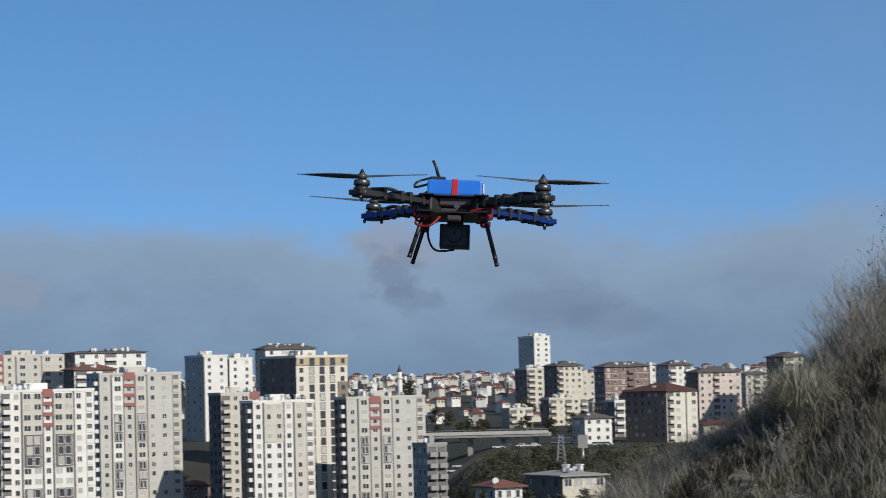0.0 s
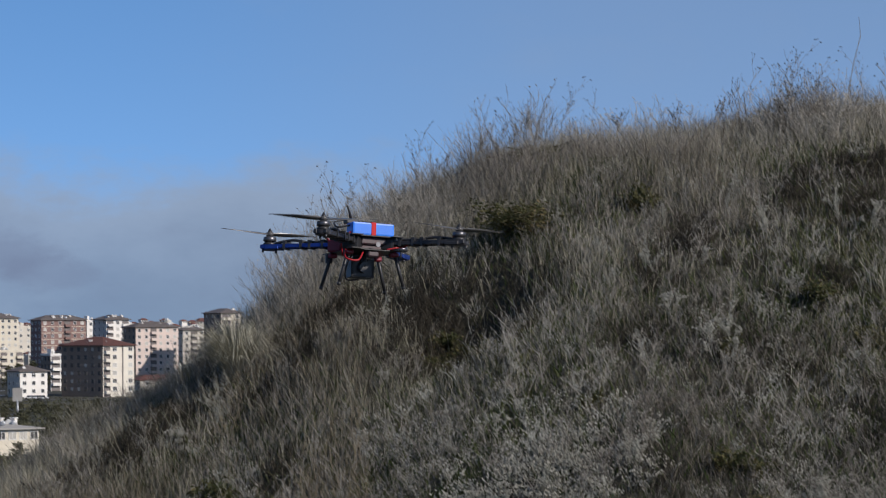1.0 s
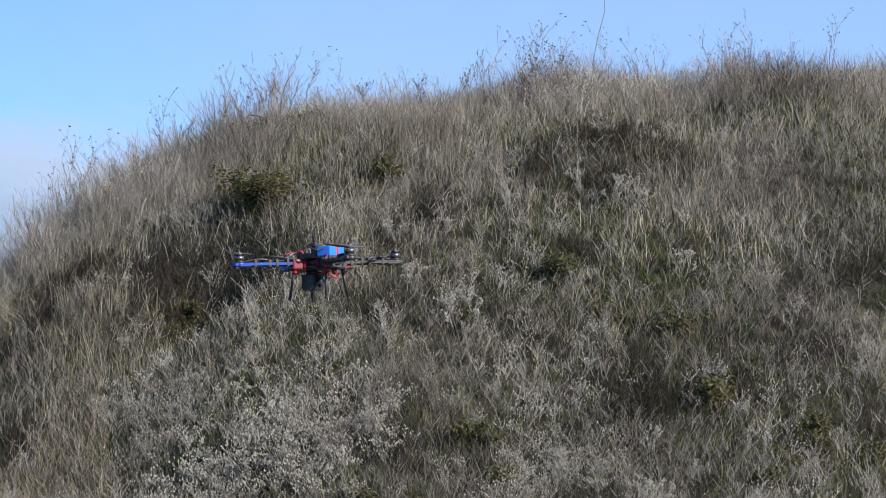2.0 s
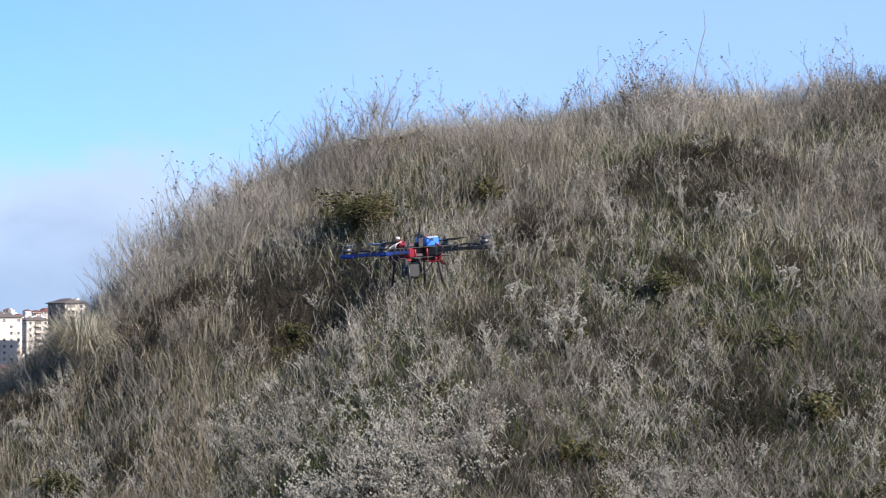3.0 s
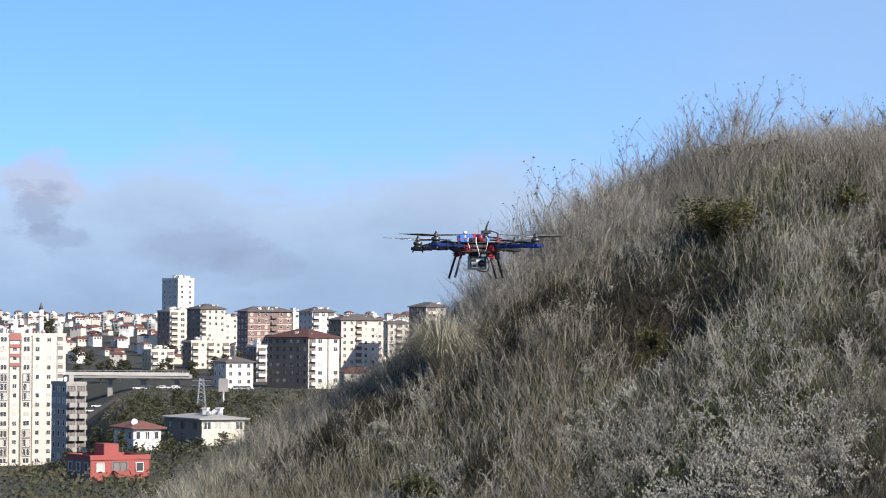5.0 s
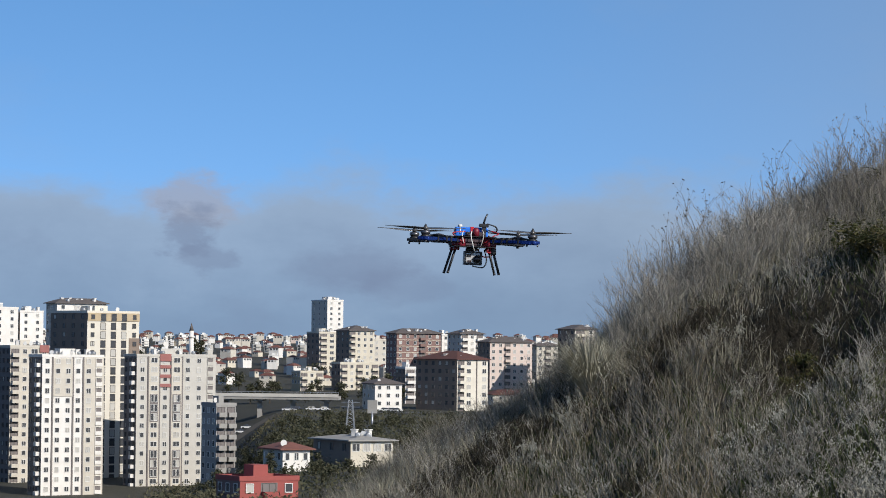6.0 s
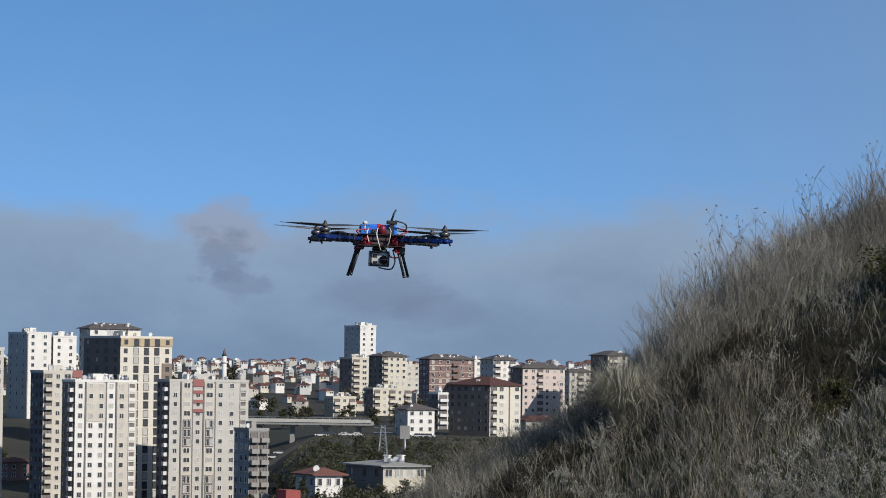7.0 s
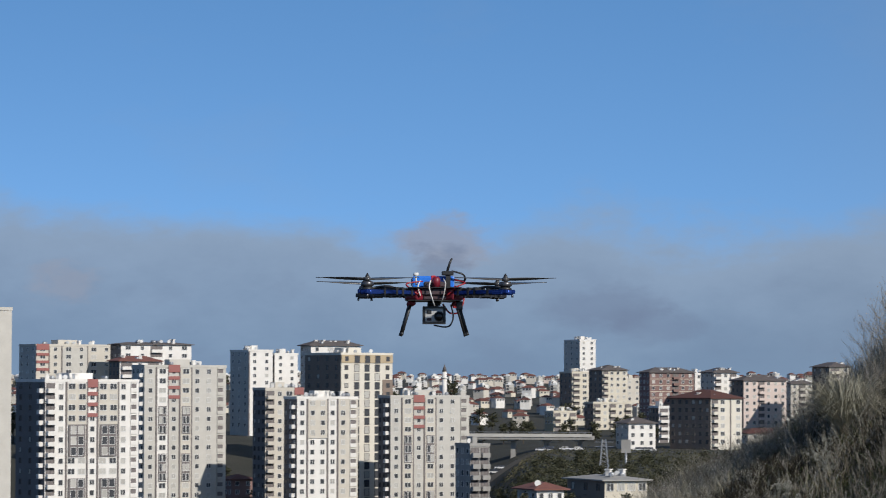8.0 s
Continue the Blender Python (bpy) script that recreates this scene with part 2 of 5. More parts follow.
def height(x, y):
    """The lie of the land, in metres against the camera's eye."""
    d = np.hypot(x, y)
    az = x / np.maximum(y, 1e-3)
    u = np.clip(az * RIDGE, -9, 20)
    far = ridge(u)
    crest = 2.80 + 0.105 * (u - 2.2) - 0.56 * soft_plus(2.2 - u, 0.45)
    crest = crest + 0.30 * np.exp(-((u + 0.2) / 1.7) ** 2)
    crest = (crest - 0.07 * soft_plus(u - 9, 1.5)) * far / RIDGE
    mound = crest - 0.46 * soft_plus(far - y, 0.9) - 0.16 * soft_plus(y - far - 1, 1.0)
    mound = mound + 0.10 * waves(x, y, 1.1, 3) + 0.05 * waves(x, y, 3.0, 4)
    mound = mound - 0.85 * np.exp(-((x - 1.35) / 0.9) ** 2 - ((y - 41.4) / 1.0) ** 2) - 0.4 * np.exp(-((x - 0.1) / 0.8) ** 2 - ((y - 42.8) / 0.5) ** 2)
    mound = mound - 0.4 * np.exp(-((x + 2.2) / 0.4) ** 2 - ((y - 43.5) / 0.5) ** 2)
    near = -1.72 - 0.028 * d + 0.04 * waves(x, y, 0.8, 5)
    near = near - 0.25 * soft_plus(d - 55, 5)
    local = np.maximum(mound, near) + 0.3 * np.log1p(np.exp(-np.abs(mound - near) / 0.3))
    town = np.interp(d, [0, 90, 250, 400, 520, 650, 800, 1000, 1130, 1500, 2000, 2600, 3300, 6000],
                     [-14, -16, -20, -23.5, -24.5, -23.2, -22.3, -20.5, -22, -15, -4, 7, 9, 6])
    dip = smooth(-0.135, -0.17, az) * (smooth(500, 780, d) - smooth(1000, 1250, d))
    town = town - 22 * dip + 0.7 * waves(x, y, 0.01, 6)
    k = smooth(58, 110, d)
    z = local * (1 - k) + town * k
    return np.where(y > 0, z, np.maximum(near, -9))


def ground_at(x, y):
    return float(height(np.array([x]), np.array([y]))[0])


def make_ground():
    az = np.unique(np.concatenate([np.linspace(-math.pi, math.pi, 73)[:-1], np.linspace(-0.40, 0.34, 460)]))
    rad = np.concatenate([np.geomspace(0.6, 28, 24)[:-1], np.linspace(28, 58, 130)[:-1], np.geomspace(58, 4800, 110)])
    a, r = np.meshgrid(az, rad)
    x, y = r * np.sin(a), r * np.cos(a)
    z = height(x, y)
    verts = np.stack([x, y, z], -1).reshape(-1, 3).tolist()
    n = len(az)
    faces = [(i * n + j, i * n + (j + 1) % n, (i + 1) * n + (j + 1) % n, (i + 1) * n + j) for i in range(len(rad) - 1) for j in range(n)]
    c = len(verts)
    verts.append((0, 0, ground_at(0, 0.01)))
    faces += [(c, (j + 1) % n, j) for j in range(n)]
    me = mesh_from("ground", verts, faces, ground_material())
    me.polygons.foreach_set("use_smooth", [True] * len(me.polygons))
    tagged(new("ground", me), "grassy hillside falling to a wide city valley", "ground", kind="structure")


def ground_material():
    m = bpy.data.materials.new("earth and scrub")
    m.use_nodes = True
    nt = m.node_tree
    b = nt.nodes["Principled BSDF"]
    b.inputs["Roughness"].default_value = 0.95
    geo = nt.nodes.new("ShaderNodeTexCoord")
    big = node(nt, "ShaderNodeTexNoise", Scale=0.02, Detail=8.0, Roughness=0.7)
    small = node(nt, "ShaderNodeTexNoise", Scale=2.5, Detail=6.0, Roughness=0.7)
    for n in (big, small):
        nt.links.new(geo.outputs["Object"], n.inputs["Vector"])
    ramp = nt.nodes.new("ShaderNodeMapRange")
    nt.links.new(big.outputs["Fac"], ramp.inputs["Value"])
    ramp.inputs["From Min"].default_value, ramp.inputs["From Max"].default_value = 0.4, 0.6
    ramp2 = nt.nodes.new("ShaderNodeMapRange")
    nt.links.new(small.outputs["Fac"], ramp2.inputs["Value"])
    ramp2.inputs["From Min"].default_value, ramp2.inputs["From Max"].default_value = 0.35, 0.65
    a = mix_node(nt, ramp.outputs[0], (0.038, 0.040, 0.024), (0.068, 0.064, 0.043))
    c = mix_node(nt, ramp2.outputs[0], (0.020, 0.018, 0.012), a)
    nt.links.new(c, b.inputs["Base Color"])
    bp = node(nt, "ShaderNodeBump", Strength=0.6, Distance=0.06)
    nt.links.new(small.outputs["Fac"], bp.inputs["Height"])
    nt.links.new(bp.outputs[0], b.inputs["Normal"])
    return m


make_ground()


# ---- the town ----
def glazing():
    """Dark panes; behind some of them pale curtains or blinds show."""
    m = paint("window glass", (0.05, 0.055, 0.065), (0.11, 0.11, 0.11), 0.1, scale=0.8, mix=0.6)
    nt = m.node_tree
    b = nt.nodes["Principled BSDF"]
    old = b.inputs["Base Color"].links[0].from_socket
    rnd = nt.nodes.new("ShaderNodeObjectInfo").outputs["Random"]
    drawn = math_node(nt, "GREATER_THAN", rnd, 0.76)
    tone = math_node(nt, "MULTIPLY", rnd, 0.85)
    nt.links.new(mix_node(nt, math_node(nt, "MULTIPLY", drawn, tone), old, (0.62, 0.60, 0.55)), b.inputs["Base Color"])
    return m


WHITE = paint("white render", (0.80, 0.78, 0.74), (0.66, 0.63, 0.58), 0.85, scale=0.25, mix=0.7)
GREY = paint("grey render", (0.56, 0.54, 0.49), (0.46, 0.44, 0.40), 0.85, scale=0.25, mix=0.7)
BEIGE = paint("beige render", (0.61, 0.57, 0.49), (0.50, 0.46, 0.40), 0.85, scale=0.25, mix=0.7)
CREAM = paint("cream render", (0.66, 0.61, 0.50), (0.55, 0.50, 0.41), 0.85, scale=0.25, mix=0.7)
IVORY = paint("ivory render", (0.70, 0.66, 0.57), (0.60, 0.56, 0.48), 0.85, scale=0.25, mix=0.7)
TAN = paint("tan render", (0.50, 0.40, 0.26), (0.40, 0.32, 0.22), 0.85, scale=0.25, mix=0.7)
PINK = paint("pink render", (0.66, 0.55, 0.49), (0.55, 0.46, 0.41), 0.85, scale=0.25, mix=0.7)
REDP = paint("red panel", (0.34, 0.135, 0.12), (0.27, 0.11, 0.10), 0.8, scale=0.4, mix=0.6)
REDBR = paint("red-brown render", (0.25, 0.155, 0.138), (0.19, 0.125, 0.11), 0.85, scale=0.25, mix=0.7)
ROSE = paint("rose render", (0.34, 0.085, 0.075), (0.26, 0.07, 0.06), 0.85, scale=0.4, mix=0.7)
# DARK and BROWN also paint in shade on left walls, DARK in loggias too
DARK = paint("dark facade and shade", (0.19, 0.17, 0.165), (0.14, 0.125, 0.12), 0.7, scale=0.3, mix=0.7)
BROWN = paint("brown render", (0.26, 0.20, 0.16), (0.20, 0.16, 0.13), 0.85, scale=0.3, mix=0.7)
TILE = paint("clay roof tile", (0.17, 0.068, 0.052), (0.11, 0.052, 0.043), 0.85, scale=0.6, mix=0.8, spread=0.3)
SLATE = paint("dark roofing", (0.10, 0.085, 0.08), (0.15, 0.13, 0.12), 0.8, scale=0.5, mix=0.8)
CONC = paint("concrete", (0.36, 0.35, 0.33), (0.27, 0.26, 0.24), 0.9, scale=0.3, mix=0.7)
METAL = paint("galvanised steel", (0.45, 0.46, 0.47), (0.33, 0.34, 0.35), 0.45, 0.7, scale=2.0)
PANE = glazing()
FRAME = paint("window frame", (0.70, 0.70, 0.68), (0.55, 0.55, 0.53), 0.6, scale=2.0)
DARKFRAME = paint("dark window frame", (0.10, 0.09, 0.085), (0.07, 0.065, 0.06), 0.6, scale=2.0)
STOREY = 2.85
MESHES = {}


def window_mesh(w, h, frame_mat, bars):
    """A framed window, one piece: its panes are set back from the frame's face; local -Y looks out."""
    key = ("win", round(w, 1), round(h, 1), frame_mat.name, bars)
    if key not in MESHES:
        bm = bmesh.new()
        t = 0.10
        xs = [-w / 2 - t, -w / 2]
        for k in range(1, bars):
            x = -w / 2 + w * k / bars
            xs += [x - 0.05, x + 0.05]
        xs += [w / 2, w / 2 + t]
        zs = [-t * 1.4, 0, h, h + t]
        grid = {(i, j): bm.verts.new((x, -0.12, z)) for i, x in enumerate(xs) for j, z in enumerate(zs)}
        n = len(xs) - 1
        for i in range(n):
            for j in range(3):
                q = [grid[i, j], grid[i + 1, j], grid[i + 1, j + 1], grid[i, j + 1]]
                if j == 1 and i % 2 == 1:
                    inner = [bm.verts.new((v.co.x, -0.03, v.co.z)) for v in q]
                    for k in range(4):
                        bm.faces.new((q[k], q[(k + 1) % 4], inner[(k + 1) % 4], inner[k]))
                    bm.faces.new(inner).material_index = 1
                else:
                    bm.faces.new(q)
        rim = [grid[0, 0], grid[n, 0], grid[n, 3], grid[0, 3]]
        back = [bm.verts.new((v.co.x, 0.05, v.co.z)) for v in rim]
        edge = [[grid[i, 0] for i in range(n + 1)], [grid[n, j] for j in range(4)], [grid[i, 3] for i in range(n, -1, -1)], [grid[0, j] for j in range(3, -1, -1)]]
        for k in range(4):
            bm.faces.new([back[k], back[(k + 1) % 4]] + list(reversed(edge[k])))
        MESHES[key] = mesh_of("window", bm, frame_mat, PANE)
    return MESHES[key]


def balcony_mesh(w, wall):
    """A tray-shaped balcony: slab and parapet in one piece."""
    key = ("bal", round(w, 1), wall.name)
    if key not in MESHES:
        bm = bmesh.new()
        box(bm, -w / 2, w / 2, -1.30, 0.1, -0.18, 0.0)
        box(bm, -w / 2, w / 2, -1.30, -1.18, 0.0, 1.0)
        box(bm, -w / 2, -w / 2 + 0.12, -1.18, 0.1, 0.0, 1.0)
        box(bm, w / 2 - 0.12, w / 2, -1.18, 0.1, 0.0, 1.0)
        MESHES[key] = mesh_of("balcony", bm, wall)
    return MESHES[key]


def loggia_mesh(w, wall):
    """A framed loggia: a flat dark panel paints its shaded opening, a low parapet crosses its foot."""
    key = ("log", round(w, 1), wall.name)
    if key not in MESHES:
        bm = bmesh.new()
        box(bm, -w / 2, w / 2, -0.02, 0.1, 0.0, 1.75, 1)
        box(bm, -w / 2 - 0.12, w / 2 + 0.12, -0.30, 0.1, -0.55, 0.55)
        box(bm, -w / 2 - 0.12, -w / 2, -0.30, 0.1, 0.55, 1.75)
        box(bm, -w / 2 - 0.12, w / 2 + 0.12, -0.30, 0.1, 1.75, 1.92)
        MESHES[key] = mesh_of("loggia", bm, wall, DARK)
    return MESHES[key]


def dish_mesh():
    if "dish" not in MESHES:
        bm = bmesh.new()
        tube(bm, [(0, 0, 0), (0, 0, 1.0)], 0.06, 6)
        tube(bm, [(0, 0.1, 1.2), (0, 0.0, 1.2), (0, -0.2, 1.2)], [0.05, 0.45, 0.65], 10)
        MESHES["dish"] = mesh_of("satellite_dish", bm, FRAME)
    return MESHES["dish"]


def tank_mesh():
    if "tank" not in MESHES:
        bm = bmesh.new()
        box(bm, -0.5, 0.5, -0.9, 0.9, 0, 0.5)
        tube(bm, [(0, -1, 1.0), (0, -0.9, 1.0), (0, 0.9, 1.0), (0, 1, 1.0)], [0.3, 0.6, 0.6, 0.3], 10)
        MESHES["tank"] = mesh_of("water_tank", bm, METAL)
    return MESHES["tank"]


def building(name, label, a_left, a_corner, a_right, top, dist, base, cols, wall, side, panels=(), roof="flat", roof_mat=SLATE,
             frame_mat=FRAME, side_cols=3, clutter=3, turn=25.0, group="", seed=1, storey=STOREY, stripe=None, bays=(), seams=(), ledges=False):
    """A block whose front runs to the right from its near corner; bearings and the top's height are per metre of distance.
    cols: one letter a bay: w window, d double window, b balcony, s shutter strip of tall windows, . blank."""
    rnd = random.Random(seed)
    # window frames on side walls coloured as shade are darkened along with them
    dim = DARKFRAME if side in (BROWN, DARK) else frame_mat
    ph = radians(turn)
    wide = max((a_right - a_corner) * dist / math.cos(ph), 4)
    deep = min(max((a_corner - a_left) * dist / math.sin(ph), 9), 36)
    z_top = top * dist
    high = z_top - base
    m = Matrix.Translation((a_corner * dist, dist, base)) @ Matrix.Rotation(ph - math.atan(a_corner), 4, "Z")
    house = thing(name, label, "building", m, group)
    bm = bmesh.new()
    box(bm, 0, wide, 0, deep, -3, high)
    floors = max(int(high / storey), 1)
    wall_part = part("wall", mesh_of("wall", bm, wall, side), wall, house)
    # the left wall takes side, mostly a darker colour with its shade painted in
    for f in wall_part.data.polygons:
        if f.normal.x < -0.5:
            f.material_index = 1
    # parapet or roof
    bm = bmesh.new()
    if roof == "flat":
        for x0, x1, y0, y1 in ((-0.15, wide + 0.15, -0.15, 0.15), (-0.15, wide + 0.15, deep - 0.15, deep + 0.15), (-0.15, 0.15, 0.15, deep - 0.15), (wide - 0.15, wide + 0.15, 0.15, deep - 0.15)):
            box(bm, x0, x1, y0, y1, high - 0.1, high + 0.7)
        box(bm, 0.15, wide - 0.15, 0.15, deep - 0.15, high - 0.05, high + 0.12)
        box(bm, wide * 0.35, wide * 0.6, deep * 0.3, deep * 0.7, high + 0.1, high + 2.4)
        r = part("roof", bm, wall, house)
    else:
        e, rise = 0.9, min(wide, deep) * 0.16 + 0.6 if roof == "hip" else 1.0
        box(bm, -e, wide + e, -e, deep + e, high, high + 0.25)
        k = min(wide, deep) * 0.45
        b = [bm.verts.new(p) for p in ((-e, -e, high + 0.254), (wide + e, -e, high + 0.254), (wide + e, deep + e, high + 0.254), (-e, deep + e, high + 0.254))]
        if wide > deep:
            t = [bm.verts.new(p) for p in ((k, deep / 2, high + rise), (wide - k, deep / 2, high + rise))]
            quads = ((b[0], b[1], t[1], t[0]), (b[1], b[2], t[1]), (b[2], b[3], t[0], t[1]), (b[3], b[0], t[0]))
        else:
            t = [bm.verts.new(p) for p in ((wide / 2, k, high + rise), (wide / 2, deep - k, high + rise))]
            quads = ((b[0], b[1], t[0]), (b[1], b[2], t[1], t[0]), (b[2], b[3], t[1]), (b[3], b[0], t[0], t[1]))
        for q in quads:
            bm.faces.new(q)
        r = part("roof", bm, roof_mat, house, "hipped roof with wide eaves" if roof == "hip" else "shallow roof with wide eaves")
    for k in range(clutter + (4 if clutter > 1 else 0)):
        at = pose(rnd.uniform(0.15, 0.85) * wide, rnd.uniform(0.15, 0.5) * deep, high + 0.1, 0, 0, rnd.uniform(-40, 40))
        kind = k % 3
        if kind == 0:
            part("satellite_dish", dish_mesh(), FRAME, r, "", at)
        elif kind == 1:
            part("water_tank", tank_mesh(), METAL, r, "", at)
        else:
            bm = bmesh.new()
            box(bm, -0.5, 0.5, -0.5, 0.5, -0.2, 1.9)
            box(bm, -0.65, 0.65, -0.65, 0.65, 1.9, 2.1)
            part("chimney", bm, WHITE, r, "", at)
    # vertical panels that stand proud of the front: bay from, bay to, how far down, material
    n = len(cols)
    bay = wide / n
    for b0, b1, z0, z1, mat in panels:
        bm = bmesh.new()
        box(bm, b0 * bay + 0.03, b1 * bay - 0.03, -0.28, 0.0, z0 * high, z1 * high)
        part("facade_panel", bm, mat, house)
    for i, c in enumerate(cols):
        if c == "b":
            # a flat dark strip paints the recess's shade on the solid wall
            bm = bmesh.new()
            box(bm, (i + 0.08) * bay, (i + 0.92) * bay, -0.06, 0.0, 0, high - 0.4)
            part("loggia_back", bm, DARK, house, "flat dark panel, painted shade behind the balconies")
    # dark upright joints between the bays, a banded centre and framed oriels
    for s in seams:
        bm = bmesh.new()
        box(bm, s * bay - 0.22, s * bay + 0.22, -0.30, 0.02, 0, high - 0.02)
        part("joint", bm, DARK, house)
    if stripe is not None:
        for k in range(4):
            bm = bmesh.new()
            zz = high - k * storey
            box(bm, stripe * bay + 0.05, (stripe + 1) * bay - 0.05, -0.36, 0.0, zz - (1.5 if k == 0 else 0.85), zz + (0.75 if k == 0 else 0.15))
            part("red_band", bm, REDP, house, "brick-red band")
    for c0, c1, f0, f1 in bays:
        z0, z1 = high - f1 * storey - 0.1, high - f0 * storey - 0.2
        bm = bmesh.new()
        box(bm, c0 * bay, c1 * bay, -0.42, -0.28, z0, z1)
        o = part("oriel_frame", bm, DARK, house, "dark framed oriel")
        for f in range(int(f0), int(f1)):
            for u in (0.28, 0.72):
                part("window", window_mesh((c1 - c0) * bay * 0.30, 2.0, FRAME, 1), FRAME, o, "", pose((c0 + (c1 - c0) * u) * bay, -0.425, high - (f + 1) * storey + 0.35))
    if ledges:
        for k in range(1, floors):
            bm = bmesh.new()
            box(bm, -0.12, wide + 0.12, -0.14, 0.0, high - k * storey - 0.12, high - k * storey + 0.12)
            part("ledge", bm, CREAM, house)
    for k in range(floors):
        z = high - (k + 1) * storey + 0.95
        if z + base < -0.062 * dist:
            break
        for i, c in enumerate(cols):
            x = (i + 0.5) * bay
            y = -0.005
            if any(c0 <= i + 0.5 <= c1 and f0 <= k < f1 for c0, c1, f0, f1 in bays):
                continue
            for b0, b1, z0, z1, mat in panels:
                if b0 <= i < b1 and z0 * high < z < z1 * high:
                    y = -0.285
            if c == "w":
                part("window", window_mesh(min(bay * 0.40, 1.25), 1.3, frame_mat, 1 + (i + k) % 2), frame_mat, house, "", pose(x, y, z))
            elif c == "d":
                part("window", window_mesh(min(bay * 0.62, 2.0), 1.4, frame_mat, 2), frame_mat, house, "", pose(x, y, z))
            elif c == "s":
                part("window", window_mesh(min(bay * 0.55, 1.8), 2.15, frame_mat, 1), frame_mat, house, "", pose(x, y, z - 0.55))
            elif c == "b":
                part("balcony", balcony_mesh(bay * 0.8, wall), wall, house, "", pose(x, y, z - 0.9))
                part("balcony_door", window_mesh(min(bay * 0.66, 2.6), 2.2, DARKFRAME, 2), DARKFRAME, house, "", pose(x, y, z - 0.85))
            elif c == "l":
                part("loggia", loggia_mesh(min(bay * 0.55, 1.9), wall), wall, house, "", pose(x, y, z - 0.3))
        if group:
            part("balcony", balcony_mesh(1.6, WHITE), WHITE, house, "", pose(-0.005, 1.7, z - 0.9, 0, 0, -90))
        for i in range(side_cols):
            yy = deep * (1 - (i + 0.5) / side_cols)
            part("window", window_mesh(min(deep / side_cols * 0.4, 1.2), 1.3, dim, 1), dim, house, "", pose(-0.005, yy, z, 0, 0, -90))
    return house


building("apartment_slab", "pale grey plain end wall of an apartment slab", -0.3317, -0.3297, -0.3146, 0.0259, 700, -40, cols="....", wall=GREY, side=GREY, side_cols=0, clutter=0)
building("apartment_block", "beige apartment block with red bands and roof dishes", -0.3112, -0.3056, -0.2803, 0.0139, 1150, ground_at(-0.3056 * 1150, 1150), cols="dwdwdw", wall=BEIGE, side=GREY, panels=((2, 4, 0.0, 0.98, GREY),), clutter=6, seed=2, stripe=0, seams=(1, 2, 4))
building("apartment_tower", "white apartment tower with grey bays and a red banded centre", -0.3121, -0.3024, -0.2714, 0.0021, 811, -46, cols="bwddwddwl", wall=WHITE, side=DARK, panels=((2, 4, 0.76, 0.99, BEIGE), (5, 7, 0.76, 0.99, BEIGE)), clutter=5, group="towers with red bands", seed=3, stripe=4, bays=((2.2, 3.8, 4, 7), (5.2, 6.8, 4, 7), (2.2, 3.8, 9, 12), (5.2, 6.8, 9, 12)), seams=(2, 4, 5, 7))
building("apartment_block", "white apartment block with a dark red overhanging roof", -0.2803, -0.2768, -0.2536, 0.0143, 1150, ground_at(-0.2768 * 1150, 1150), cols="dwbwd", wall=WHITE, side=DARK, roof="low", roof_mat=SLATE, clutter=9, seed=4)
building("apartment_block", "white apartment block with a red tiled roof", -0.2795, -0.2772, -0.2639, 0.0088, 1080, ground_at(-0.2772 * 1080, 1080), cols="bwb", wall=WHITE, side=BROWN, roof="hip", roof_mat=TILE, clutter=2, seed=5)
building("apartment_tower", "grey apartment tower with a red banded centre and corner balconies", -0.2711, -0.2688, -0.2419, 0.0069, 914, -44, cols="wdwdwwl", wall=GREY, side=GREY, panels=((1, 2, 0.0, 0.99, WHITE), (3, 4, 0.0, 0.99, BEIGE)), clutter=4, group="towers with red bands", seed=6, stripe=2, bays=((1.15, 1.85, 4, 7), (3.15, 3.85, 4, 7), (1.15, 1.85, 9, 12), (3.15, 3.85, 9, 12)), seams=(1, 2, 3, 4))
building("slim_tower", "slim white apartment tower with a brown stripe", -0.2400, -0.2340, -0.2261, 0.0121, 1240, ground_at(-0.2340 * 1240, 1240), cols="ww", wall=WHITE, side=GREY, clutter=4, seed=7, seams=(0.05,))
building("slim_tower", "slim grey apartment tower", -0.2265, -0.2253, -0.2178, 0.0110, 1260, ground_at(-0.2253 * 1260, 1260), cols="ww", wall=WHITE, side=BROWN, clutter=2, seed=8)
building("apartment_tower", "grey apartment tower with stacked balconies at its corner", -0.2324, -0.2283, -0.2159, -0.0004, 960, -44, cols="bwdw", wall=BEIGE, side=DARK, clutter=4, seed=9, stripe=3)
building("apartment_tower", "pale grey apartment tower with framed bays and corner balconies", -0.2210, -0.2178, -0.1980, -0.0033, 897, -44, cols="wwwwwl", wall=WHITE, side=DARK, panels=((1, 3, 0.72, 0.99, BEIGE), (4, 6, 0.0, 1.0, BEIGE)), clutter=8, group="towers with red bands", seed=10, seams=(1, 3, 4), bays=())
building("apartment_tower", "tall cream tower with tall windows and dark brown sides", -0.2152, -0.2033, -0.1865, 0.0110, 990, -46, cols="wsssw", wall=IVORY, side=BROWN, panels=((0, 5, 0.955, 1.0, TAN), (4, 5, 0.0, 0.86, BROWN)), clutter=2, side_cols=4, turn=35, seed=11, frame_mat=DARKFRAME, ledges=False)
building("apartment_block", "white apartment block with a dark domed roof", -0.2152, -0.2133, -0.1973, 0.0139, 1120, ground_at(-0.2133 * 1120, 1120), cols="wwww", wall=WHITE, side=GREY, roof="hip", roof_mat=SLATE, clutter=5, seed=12)
